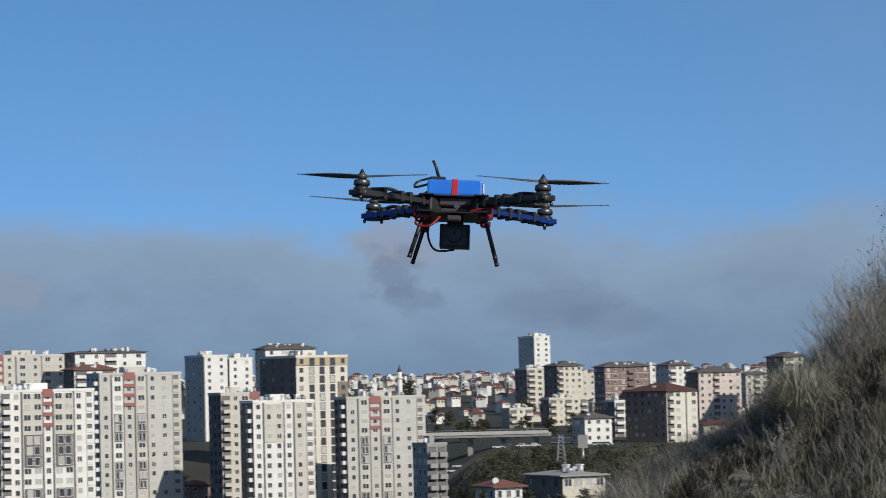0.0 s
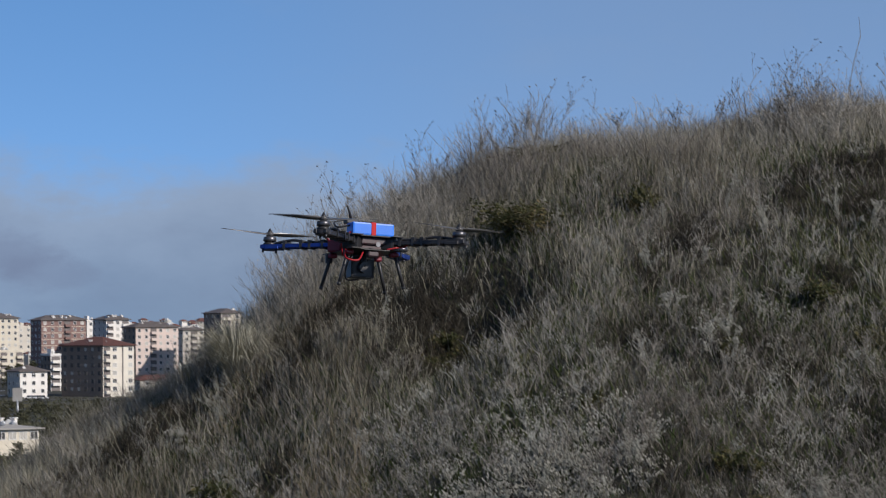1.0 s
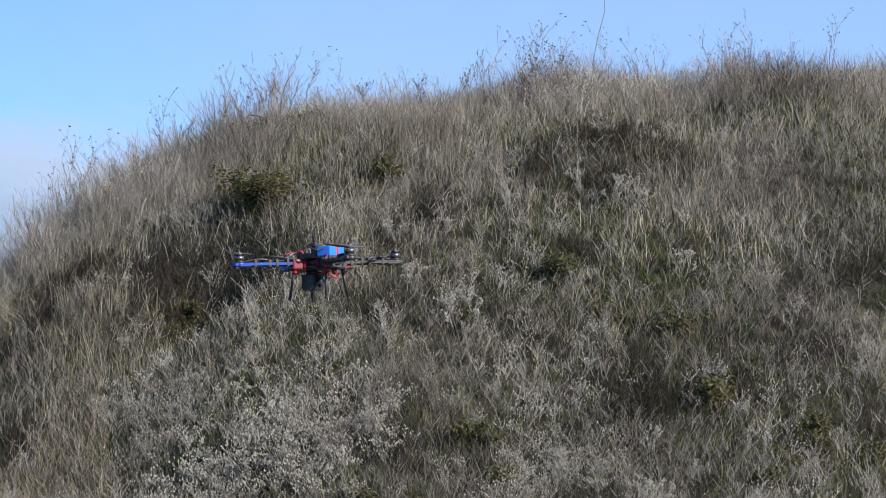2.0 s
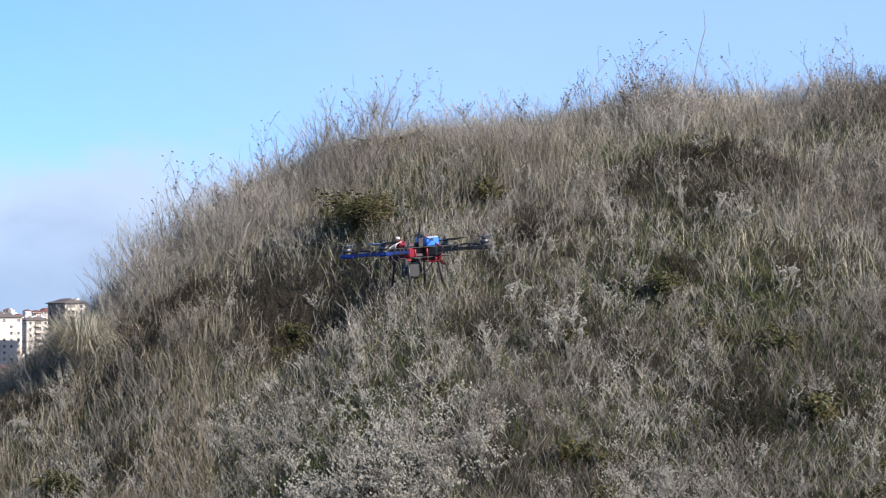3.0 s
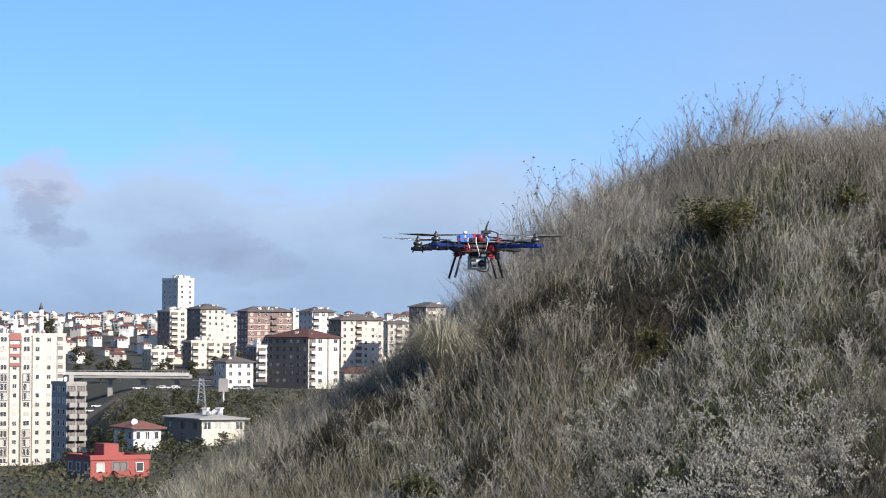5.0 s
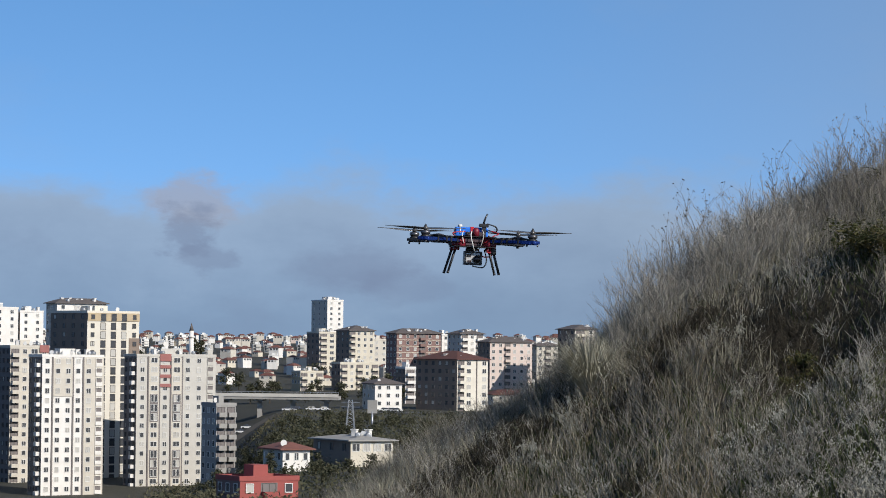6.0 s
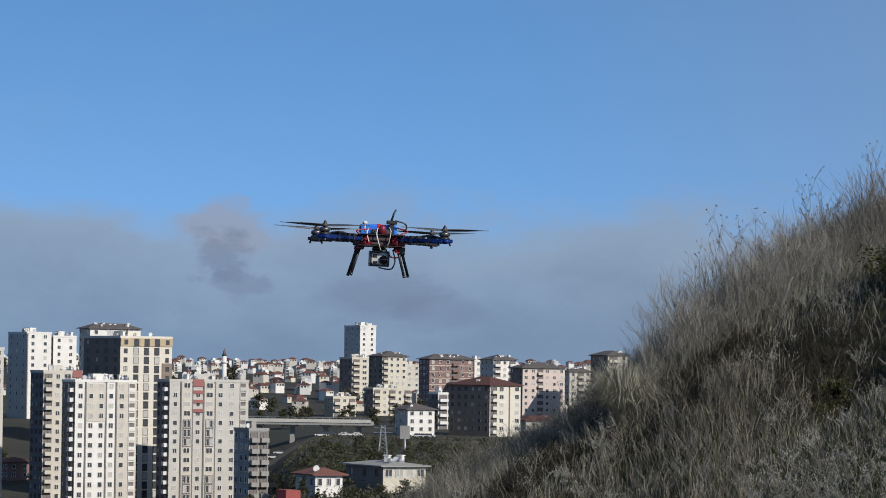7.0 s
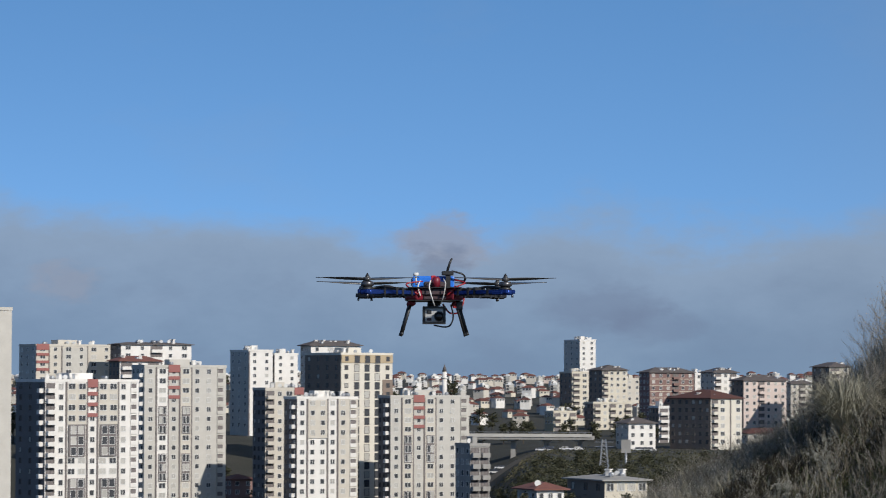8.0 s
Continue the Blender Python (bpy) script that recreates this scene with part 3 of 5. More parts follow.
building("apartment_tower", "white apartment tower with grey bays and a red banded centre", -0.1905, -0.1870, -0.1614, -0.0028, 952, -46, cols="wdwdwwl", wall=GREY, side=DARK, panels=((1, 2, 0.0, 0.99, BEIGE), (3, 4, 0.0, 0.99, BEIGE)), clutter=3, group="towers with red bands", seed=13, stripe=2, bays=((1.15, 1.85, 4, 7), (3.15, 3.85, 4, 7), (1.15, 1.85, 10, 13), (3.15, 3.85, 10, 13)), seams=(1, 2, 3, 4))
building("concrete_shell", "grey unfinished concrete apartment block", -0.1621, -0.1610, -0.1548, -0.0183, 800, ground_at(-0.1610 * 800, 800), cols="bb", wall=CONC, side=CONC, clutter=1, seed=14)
building("round_tower", "tall tower with a rounded white edge and a shade-grey side", -0.1307, -0.1256, -0.1205, 0.0155, 1700, ground_at(-0.1256 * 1700, 1700), cols="ww", wall=WHITE, side=GREY, clutter=3, seed=15)
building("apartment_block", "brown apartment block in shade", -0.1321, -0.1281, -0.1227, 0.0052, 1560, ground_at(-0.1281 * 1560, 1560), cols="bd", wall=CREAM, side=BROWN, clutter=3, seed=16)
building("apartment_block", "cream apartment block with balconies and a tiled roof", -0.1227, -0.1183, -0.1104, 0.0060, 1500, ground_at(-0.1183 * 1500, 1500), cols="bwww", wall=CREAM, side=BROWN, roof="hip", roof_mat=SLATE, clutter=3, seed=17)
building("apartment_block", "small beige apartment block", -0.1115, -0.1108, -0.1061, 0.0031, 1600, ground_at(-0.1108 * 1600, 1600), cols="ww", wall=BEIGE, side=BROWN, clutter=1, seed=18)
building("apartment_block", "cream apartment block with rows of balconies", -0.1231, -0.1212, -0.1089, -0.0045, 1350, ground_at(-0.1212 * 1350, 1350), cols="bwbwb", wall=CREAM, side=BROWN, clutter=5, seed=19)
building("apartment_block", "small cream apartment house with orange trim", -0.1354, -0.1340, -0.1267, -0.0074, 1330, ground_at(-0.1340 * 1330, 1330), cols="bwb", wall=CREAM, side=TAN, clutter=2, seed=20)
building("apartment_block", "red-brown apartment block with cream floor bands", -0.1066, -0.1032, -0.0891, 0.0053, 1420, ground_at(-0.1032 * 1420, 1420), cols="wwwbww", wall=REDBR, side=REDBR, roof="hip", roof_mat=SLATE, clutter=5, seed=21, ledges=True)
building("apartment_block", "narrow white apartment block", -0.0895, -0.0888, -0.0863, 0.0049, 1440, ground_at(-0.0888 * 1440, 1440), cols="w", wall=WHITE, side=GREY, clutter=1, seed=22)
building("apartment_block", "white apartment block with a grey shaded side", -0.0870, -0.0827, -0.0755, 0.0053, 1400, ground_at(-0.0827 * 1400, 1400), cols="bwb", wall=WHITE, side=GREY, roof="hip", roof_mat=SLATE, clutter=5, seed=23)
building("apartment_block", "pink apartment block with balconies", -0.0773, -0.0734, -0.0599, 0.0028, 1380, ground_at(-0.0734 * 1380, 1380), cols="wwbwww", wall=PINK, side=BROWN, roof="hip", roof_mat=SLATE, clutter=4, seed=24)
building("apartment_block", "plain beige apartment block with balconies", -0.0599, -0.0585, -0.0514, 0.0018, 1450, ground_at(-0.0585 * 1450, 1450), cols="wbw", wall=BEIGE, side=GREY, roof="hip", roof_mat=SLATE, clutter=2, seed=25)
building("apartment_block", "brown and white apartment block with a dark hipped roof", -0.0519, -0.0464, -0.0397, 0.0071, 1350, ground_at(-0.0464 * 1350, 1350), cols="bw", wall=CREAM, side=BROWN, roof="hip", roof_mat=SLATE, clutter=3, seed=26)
building("apartment_tower", "apartment block with a red tiled roof, shade-dark sides and corner balconies", -0.0969, -0.0838, -0.0739, -0.0029, 1130, ground_at(-0.0838 * 1130, 1130), cols="bd.d", wall=IVORY, side=BROWN, panels=(), roof="hip", roof_mat=TILE, side_cols=6, clutter=3, turn=48, seed=27, seams=(2.5,), frame_mat=FRAME)
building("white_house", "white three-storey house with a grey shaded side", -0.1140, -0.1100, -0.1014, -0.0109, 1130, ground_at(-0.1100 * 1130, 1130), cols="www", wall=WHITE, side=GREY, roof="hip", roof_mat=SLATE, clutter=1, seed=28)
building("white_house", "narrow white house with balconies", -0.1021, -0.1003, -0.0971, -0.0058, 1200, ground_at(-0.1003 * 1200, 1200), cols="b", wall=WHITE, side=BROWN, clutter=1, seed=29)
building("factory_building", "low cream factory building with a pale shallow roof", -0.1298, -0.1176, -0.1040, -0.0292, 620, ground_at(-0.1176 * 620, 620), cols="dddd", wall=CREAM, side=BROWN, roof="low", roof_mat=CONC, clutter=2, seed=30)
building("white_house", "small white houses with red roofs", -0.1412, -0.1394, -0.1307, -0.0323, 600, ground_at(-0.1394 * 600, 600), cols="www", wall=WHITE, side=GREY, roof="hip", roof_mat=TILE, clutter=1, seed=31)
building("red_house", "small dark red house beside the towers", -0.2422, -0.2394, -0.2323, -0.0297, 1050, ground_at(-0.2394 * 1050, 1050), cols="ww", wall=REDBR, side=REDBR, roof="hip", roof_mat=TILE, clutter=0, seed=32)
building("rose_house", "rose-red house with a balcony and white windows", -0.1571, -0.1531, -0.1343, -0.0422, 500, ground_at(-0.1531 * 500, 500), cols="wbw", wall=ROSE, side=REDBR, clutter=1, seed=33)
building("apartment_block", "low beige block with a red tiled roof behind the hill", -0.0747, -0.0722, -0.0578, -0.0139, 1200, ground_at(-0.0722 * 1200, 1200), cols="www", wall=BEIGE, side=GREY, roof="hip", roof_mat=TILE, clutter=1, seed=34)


def make_minaret():
    d = 1500.0
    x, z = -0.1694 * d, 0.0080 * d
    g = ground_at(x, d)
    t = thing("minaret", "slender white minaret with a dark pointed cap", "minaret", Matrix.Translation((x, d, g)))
    h = z - g
    bm = bmesh.new()
    tube(bm, [(0, 0, -1), (0, 0, h * 0.4), (0, 0, h * 0.86)], [1.5, 1.25, 1.1], 12)
    shaft = part("shaft", bm, WHITE, t)
    bm = bmesh.new()
    tube(bm, [(0, 0, h * 0.72), (0, 0, h * 0.74), (0, 0, h * 0.76)], [1.1, 1.8, 1.8], 12)
    part("gallery", bm, WHITE, t)
    bm = bmesh.new()
    tube(bm, [(0, 0, h * 0.86), (0, 0, h)], [1.2, 0.06], 12)
    part("cap", bm, SLATE, t, "dark lead cap")


make_minaret()


def make_houses():
    """Low houses that climb the far slope."""
    rnd = random.Random(7)
    kinds = []
    for k, (wall, roof_mat, floors, wide) in enumerate(((WHITE, TILE, 3, 9), (CREAM, TILE, 2, 10), (GREY, TILE, 3, 8), (WHITE, SLATE, 3, 9), (PINK, TILE, 2, 9), (BEIGE, TILE, 3, 10))):
        h = floors * 2.9
        t = thing("town_house", ("white house with a red tiled roof", "cream house with a red tiled roof", "grey flat-roofed house with balconies",
                                 "white flat-roofed apartment house with balconies", "pink house with a red tiled roof", "beige house with a red tiled roof")[k], "house",
                  group="houses on the far slope")
        bm = bmesh.new()
        box(bm, -wide / 2, wide / 2, -5, 5, -6, h)
        part("wall", bm, wall, t)
        bm = bmesh.new()
        e = 0.6
        if k in (2, 3):
            box(bm, -wide / 2 - 0.2, wide / 2 + 0.2, -5.2, 5.2, h, h + 0.5)
            box(bm, -1.5, 1.5, -1.5, 2, h + 0.5, h + 2.4)
            tube(bm, [(wide * 0.3, 0, h + 0.5), (wide * 0.3, 0, h + 1.7)], 0.7, 8)
            part("roof", bm, FRAME, t, "flat roof with a stair head and a tank")
            for f in range(floors):
                bal = bmesh.new()
                box(bal, -wide * 0.1, wide * 0.45, -6.2, -5.0, f * 2.9 + 0.1, f * 2.9 + 1.0)
                part("balcony", bal, wall, t)
                part("window", window_mesh(2.4, 1.9, DARKFRAME, 2), DARKFRAME, t, "", pose(-0.27 * wide, -5.005, f * 2.9 + 0.6))
            kinds.append(t)
            continue
        b = [bm.verts.new(p) for p in ((-wide / 2 - e, -5 - e, h), (wide / 2 + e, -5 - e, h), (wide / 2 + e, 5 + e, h), (-wide / 2 - e, 5 + e, h))]
        r = [bm.verts.new(p) for p in ((-wide / 2 + 3, 0, h + 2.3), (wide / 2 - 3, 0, h + 2.3))]
        for q in ((b[0], b[1], r[1], r[0]), (b[1], b[2], r[1]), (b[2], b[3], r[0], r[1]), (b[3], b[0], r[0]), (b[3], b[2], b[1], b[0])):
            bm.faces.new(q)
        part("roof", bm, roof_mat, t)
        for x in (-0.28, 0.05, 0.33):
            part("window", window_mesh(1.8, 1.6, FRAME, 1), FRAME, t, "", pose(x * wide, -5.005, (floors - 1) * 2.9 + 0.7))
        kinds.append(t)
    first, far = [True] * len(kinds), []
    rows = [(d, n) for d, n in ((1420, 24), (1530, 42), (1640, 52), (1760, 58), (1900, 60), (2060, 62), (2240, 80), (2430, 90), (2640, 100))]
    for d, n in rows:
        for i in range(n):
            az = -0.34 + 0.30 * (i + rnd.uniform(0.1, 0.9)) / n
            dd = d + rnd.uniform(-50, 50)
            k = rnd.randrange(len(kinds))
            m = Matrix.Translation((az * dd, dd, ground_at(az * dd, dd))) @ Matrix.Rotation(radians(rnd.uniform(-30, 55)), 4, "Z")
            s = rnd.uniform(0.45, 0.72)
            if d > 2100:
                far.append((k, m @ Matrix.Scale(s, 4)))
                continue
            if first[k]:
                kinds[k].matrix_basis, first[k] = m, False
                ob = kinds[k]
            else:
                ob = copy_thing(kinds[k], m)
            ob.scale = (s, s, s)
    # the farthest rows, too small to tell apart, as one sheet
    mats, verts, faces, tints = [], [], [], []
    for k, m in far:
        for child in kinds[k].children:
            me, at = child.data, m @ child.matrix_basis
            base = len(verts)
            verts.extend(tuple(at @ v.co) for v in me.vertices)
            for f in me.polygons:
                mat = me.materials[f.material_index]
                if mat not in mats:
                    mats.append(mat)
                faces.append([base + v for v in f.vertices])
                tints.append(mats.index(mat))
    me = mesh_from("far_houses", verts, faces, mats[0])
    for mat in mats[1:]:
        me.materials.append(mat)
    me.polygons.foreach_set("material_index", tints)
    tagged(new("far_houses", me), "pale houses with red roofs crowding the far slope", "houses", kind="stuff")


make_houses()


def make_overpass():
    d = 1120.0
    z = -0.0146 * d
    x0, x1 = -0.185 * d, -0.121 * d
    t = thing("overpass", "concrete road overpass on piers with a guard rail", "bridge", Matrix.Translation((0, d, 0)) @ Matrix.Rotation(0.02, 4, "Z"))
    bm = bmesh.new()
    box(bm, x0, x1, -5, 5, z - 1.6, z - 0.3)
    part("deck", bm, CONC, t)
    bm = bmesh.new()
    box(bm, x0, x1, -5.3, -4.9, z - 0.7, z + 0.5)
    part("parapet", bm, GREY, t)
    rail = bmesh.new()
    box(rail, x0, x1, -5.15, -5.05, z + 1.0, z + 1.15)
    for i in range(30):
        x = x0 + (x1 - x0) * i / 29
        box(rail, x - 0.06, x + 0.06, -5.16, -5.04, z + 0.5, z + 1.0)
    part("guard_rail", rail, METAL, t)
    for i in range(6):
        x = x0 + (x1 - x0) * (i + 0.6) / 6
        bm = bmesh.new()
        g = ground_at(x, d) - 1
        box(bm, x - 0.8, x + 0.8, -1, 1, g, z - 2.2)
        box(bm, x - 1.6, x + 1.6, -4, 4, z - 2.2, z - 1.6)
        part("pier", bm, CONC, t)


make_overpass()


def make_mast(x, d, z_top, sign):
    g = ground_at(x, d)
    h = z_top - g
    t = thing("lattice_pylon" if not sign else "billboard_mast", "grey steel lattice pylon" if not sign else "grey steel mast with a tall billboard", "pylon" if not sign else "billboard",
              Matrix.Translation((x, d, g)))
    if not sign:
        w = 1.3
        for sx, sy in ((-1, -1), (1, -1), (1, 1), (-1, 1)):
            bm = bmesh.new()
            tube(bm, [(sx * w, sy * w, -1), (sx * w * 0.35, sy * w * 0.35, h)], 0.10, 5)
            part("leg", bm, METAL, t)
        n = 9
        for k in range(n):
            a, b = k / n, (k + 1) / n
            wa, wb = w * (1 - 0.65 * a), w * (1 - 0.65 * b)
            for s in (-1, 1):
                bm = bmesh.new()
                tube(bm, [(-s * wa, -wa, h * a), (s * wb, -wb, h * b)], 0.06, 4)
                part("brace", bm, METAL, t)
        for k in (0.8, 0.93):
            bm = bmesh.new()
            tube(bm, [(-2.4, 0, h * k), (2.4, 0, h * k)], 0.09, 5)
            part("crossarm", bm, METAL, t)
    else:
        bm = bmesh.new()
        tube(bm, [(0, 0, -1), (0, 0, h * 0.6)], 0.28, 8)
        part("pole", bm, METAL, t)
        bm = bmesh.new()
        box(bm, -1.3, 1.3, -0.2, 0.2, h * 0.55, h)
        part("board", bm, CONC, t)


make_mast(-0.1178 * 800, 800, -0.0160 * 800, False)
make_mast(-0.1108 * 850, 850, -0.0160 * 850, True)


# ---- valley trees, road and cars ----
GREENS = dry_plant("tree leaves", ((0.045, 0.05, 0.028), (0.065, 0.07, 0.04), (0.095, 0.092, 0.055), (0.13, 0.115, 0.075)), scale=0.01, trans=0.2)
BARK = paint("bark", (0.07, 0.055, 0.04), (0.11, 0.09, 0.07), 0.9, scale=6)
ASPHALT = paint("asphalt", (0.06, 0.06, 0.062), (0.085, 0.083, 0.08), 0.9, scale=0.3)


def tree_kind(seed, tall, wide, label):
    rnd = random.Random(seed)
    t = thing("tree", label, "tree", group="trees in the valley")
    bm = bmesh.new()
    tube(bm, [(0, 0, -1), (0.1, 0, tall * 0.3), (0.05, 0.1, tall * 0.7)], [tall * 0.035, tall * 0.025, tall * 0.01], 6, caps=False)
    hubs = []
    for k in range(9):
        a, z = rnd.uniform(0, 6.283), rnd.uniform(0.3, 0.9) * tall
        r = wide * (0.5 if z < tall * 0.75 else 0.25) * rnd.uniform(0.4, 1.0)
        end = Vector((math.cos(a) * r, math.sin(a) * r, z))
        tube(bm, [(0.05, 0, z * 0.6), end], [tall * 0.012, tall * 0.004], 4, caps=False)
        hubs.append(end)
    part("trunk", bm, BARK, t)
    verts, faces = [], []
    for _ in range(420):
        h = rnd.choice(hubs)
        c = h + Vector((rnd.gauss(0, 1), rnd.gauss(0, 1), rnd.gauss(0, 0.8))) * wide * 0.17
        q = Euler((rnd.uniform(-1, 1), rnd.uniform(-1, 1), rnd.uniform(0, 6.283)))
        s = rnd.uniform(0.18, 0.45)
        i = len(verts)
        for u, v in ((-1, -0.6), (1, -0.6), (0.6, 0.9), (-0.7, 0.7)):
            p = Vector((u * s, v * s, 0))
            p.rotate(q)
            verts.append(tuple(c + p))
        faces.append((i, i + 1, i + 2, i + 3))
    tagged(part("crown", mesh_from("crown", verts, faces, GREENS), GREENS, t), kind="stuff")
    return t


def make_trees():
    rnd = random.Random(17)
    kinds = [tree_kind(1, 7, 5, "dark green tree in the valley"), tree_kind(2, 9, 4, "slender dark tree in the valley"), tree_kind(3, 5, 6, "broad low tree in the valley"),
             tree_kind(4, 3.5, 5, "low thicket in the valley")]
    used = set()

    def put(k, az, d, s):
        x = az * d
        m = Matrix.Translation((x, d, ground_at(x, d))) @ Matrix.Rotation(rnd.uniform(0, 6.283), 4, "Z")
        if k in used:
            ob = copy_thing(kinds[k], m)
        else:
            used.add(k)
            ob = kinds[k]
            ob.matrix_basis = m
        ob.scale = (s, s, s)

    for _ in range(230):        # scrub along the valley floor
        put(rnd.choice((0, 2, 3, 3, 3)), rnd.uniform(-0.175, -0.06), rnd.uniform(640, 930), rnd.uniform(0.25, 0.62))
    for _ in range(30):         # behind the overpass
        put(rnd.choice((0, 1, 2)), rnd.uniform(-0.17, -0.08), rnd.uniform(1180, 1330), rnd.uniform(0.7, 1.1))
    for _ in range(60):         # between the houses
        put(rnd.choice((0, 1, 2)), rnd.uniform(-0.33, -0.05), rnd.uniform(1250, 2300), rnd.uniform(0.8, 1.4))
    for _ in range(34):         # round the low buildings
        put(rnd.choice((0, 1, 2)), rnd.uniform(-0.165, -0.09), rnd.uniform(520, 640), rnd.uniform(0.35, 0.6))
    for _ in range(26):         # at the towers' feet
        put(rnd.choice((0, 1, 2)), rnd.uniform(-0.33, -0.165), rnd.uniform(1010, 1180), rnd.uniform(0.8, 1.3))


make_trees()


def make_scrub():
    """Low scrub over the valley floor, past counting."""
    r = np.random.RandomState(91)
    n = 46000
    hubs = 2600
    d = np.where(np.arange(hubs) < 1500, r.uniform(600, 1015, hubs), r.uniform(330, 620, hubs))
    az = r.uniform(-0.18, -0.05, hubs)
    hs = r.uniform(0.6, 2.2, hubs)
    k = r.randint(0, hubs, n)
    x = (az * d)[k] + r.randn(n) * hs[k] * 1.3
    y = d[k] + r.randn(n) * hs[k] * 1.3
    z = height(x, y) + np.abs(r.randn(n)) * hs[k] * 0.5
    s = r.uniform(0.2, 0.5, n)
    u, w = r.randn(n, 3), r.randn(n, 3)
    u /= np.linalg.norm(u, axis=1)[:, None]
    w /= np.linalg.norm(w, axis=1)[:, None]
    c = np.stack([x, y, z], 1)
    v = np.stack([c - u * s[:, None], c + w * s[:, None] * 0.7, c + u * s[:, None], c - w * s[:, None] * 0.6], 1).reshape(-1, 3)
    me = mesh_from("valley_scrub", v.tolist(), np.arange(4 * n).reshape(-1, 4).tolist(), GREENS)
    tagged(new("valley_scrub", me), "low olive scrub over the valley floor", "scrub", kind="stuff")


make_scrub()


def make_road():
    d = 1060.0
    xs = np.linspace(-0.19 * d, -0.06 * d, 60)
    verts, faces = [], []
    for x in xs:
        z = max(ground_at(x, d - 6), ground_at(x, d), ground_at(x, d + 6)) + 0.15
        verts += [(x, d - 6, z), (x, d + 6, z), (x, d - 6, z - 2), (x, d + 6, z - 2)]
    for i in range(len(xs) - 1):
        a, b = 4 * i, 4 * i + 4
        faces += [(a, b, b + 1, a + 1), (a, a + 2, b + 2, b), (a + 1, b + 1, b + 3, a + 3)]
    tagged(new("road", mesh_from("road", verts, faces, ASPHALT)), "grey asphalt road through the valley", "road", kind="structure")
    CARW = paint("white car paint", (0.75, 0.75, 0.74), (0.7, 0.7, 0.7), 0.25, scale=1)
    CARD = paint("dark car paint", (0.05, 0.06, 0.09), (0.06, 0.06, 0.08), 0.25, scale=1)
    TYRE = paint("tyre rubber", (0.02, 0.02, 0.02), (0.03, 0.03, 0.03), 0.9, scale=5)
    rnd = random.Random(23)
    cars = []
    for k, mat in enumerate((CARW, CARD)):
        t = thing("car", ("white parked car on the valley road", "dark parked car on the valley road")[k], "car", group="cars on the road")
        bm = bmesh.new()
        box(bm, -2.1, 2.1, -0.85, 0.85, 0.3, 0.85)
        part("body", bevelled(bm, 0.12, 2), mat, t)
        bm = bmesh.new()
        v = box(bm, -1.3, 1.1, -0.75, 0.75, 0.84, 1.42)
        for q in v[4:]:
            q.co.x *= 0.75
            q.co.y *= 0.85
        part("cabin", bm, PANE, t, "dark glazed cabin")
        for x in (-1.3, 1.3):
            for y in (-0.8, 0.8):
                bm = bmesh.new()
                tube(bm, [(x, y - 0.1, 0.32), (x, y + 0.1, 0.32)], 0.32, 12)
                part("wheel", bm, TYRE, t)
        cars.append(t)
    spots = sorted(rnd.uniform(-0.165, -0.10) for _ in range(14))
    for i, az in enumerate(spots):
        x, y = az * d, d + rnd.choice((-2.5, 2.5))
        k = int(np.argmin(np.abs(xs - x)))
        m = Matrix.Translation((x, y, verts[4 * k][2] + 0.03))
        if i < 2:
            cars[i].matrix_basis = m
        else:
            copy_thing(cars[0 if rnd.random() < 0.7 else 1], m)


make_road()


# ---- plants of the hillside ----
STRAW = dry_plant("dry grass", ((0.070, 0.064, 0.048), (0.144, 0.128, 0.099), (0.249, 0.231, 0.185), (0.382, 0.360, 0.296)))
OLIVE = dry_plant("green undergrowth", ((0.037, 0.057, 0.018), (0.053, 0.076, 0.025), (0.088, 0.106, 0.040), (0.121, 0.115, 0.055)), trans=0.3)
STALK = dry_plant("dead stalks", ((0.045, 0.041, 0.034), (0.089, 0.087, 0.072), (0.161, 0.162, 0.140)))
TWIG = dry_plant("dry branching weeds", ((0.120, 0.104, 0.090), (0.269, 0.250, 0.216), (0.465, 0.450, 0.404)))
TUSSOCK = dry_plant("tussock blades", ((0.120, 0.105, 0.067), (0.221, 0.189, 0.128), (0.339, 0.285, 0.212)), trans=0.25)
DUSK = dry_plant("shade-coloured dead growth", ((0.026, 0.024, 0.017), (0.052, 0.045, 0.034), (0.087, 0.078, 0.056)))
PALE = dry_plant("pale crest grass", ((0.228, 0.215, 0.158), (0.380, 0.36, 0.275), (0.551, 0.53, 0.418)))
SEED = dry_plant("pale seed heads", ((0.254, 0.248, 0.206), (0.373, 0.368, 0.316), (0.491, 0.496, 0.438)))
LEAF = dry_plant("shrub leaves", ((0.04, 0.05, 0.02), (0.07, 0.08, 0.032), (0.13, 0.115, 0.05), (0.24, 0.17, 0.09)), trans=0.35)
RNG = np.random.RandomState(11)


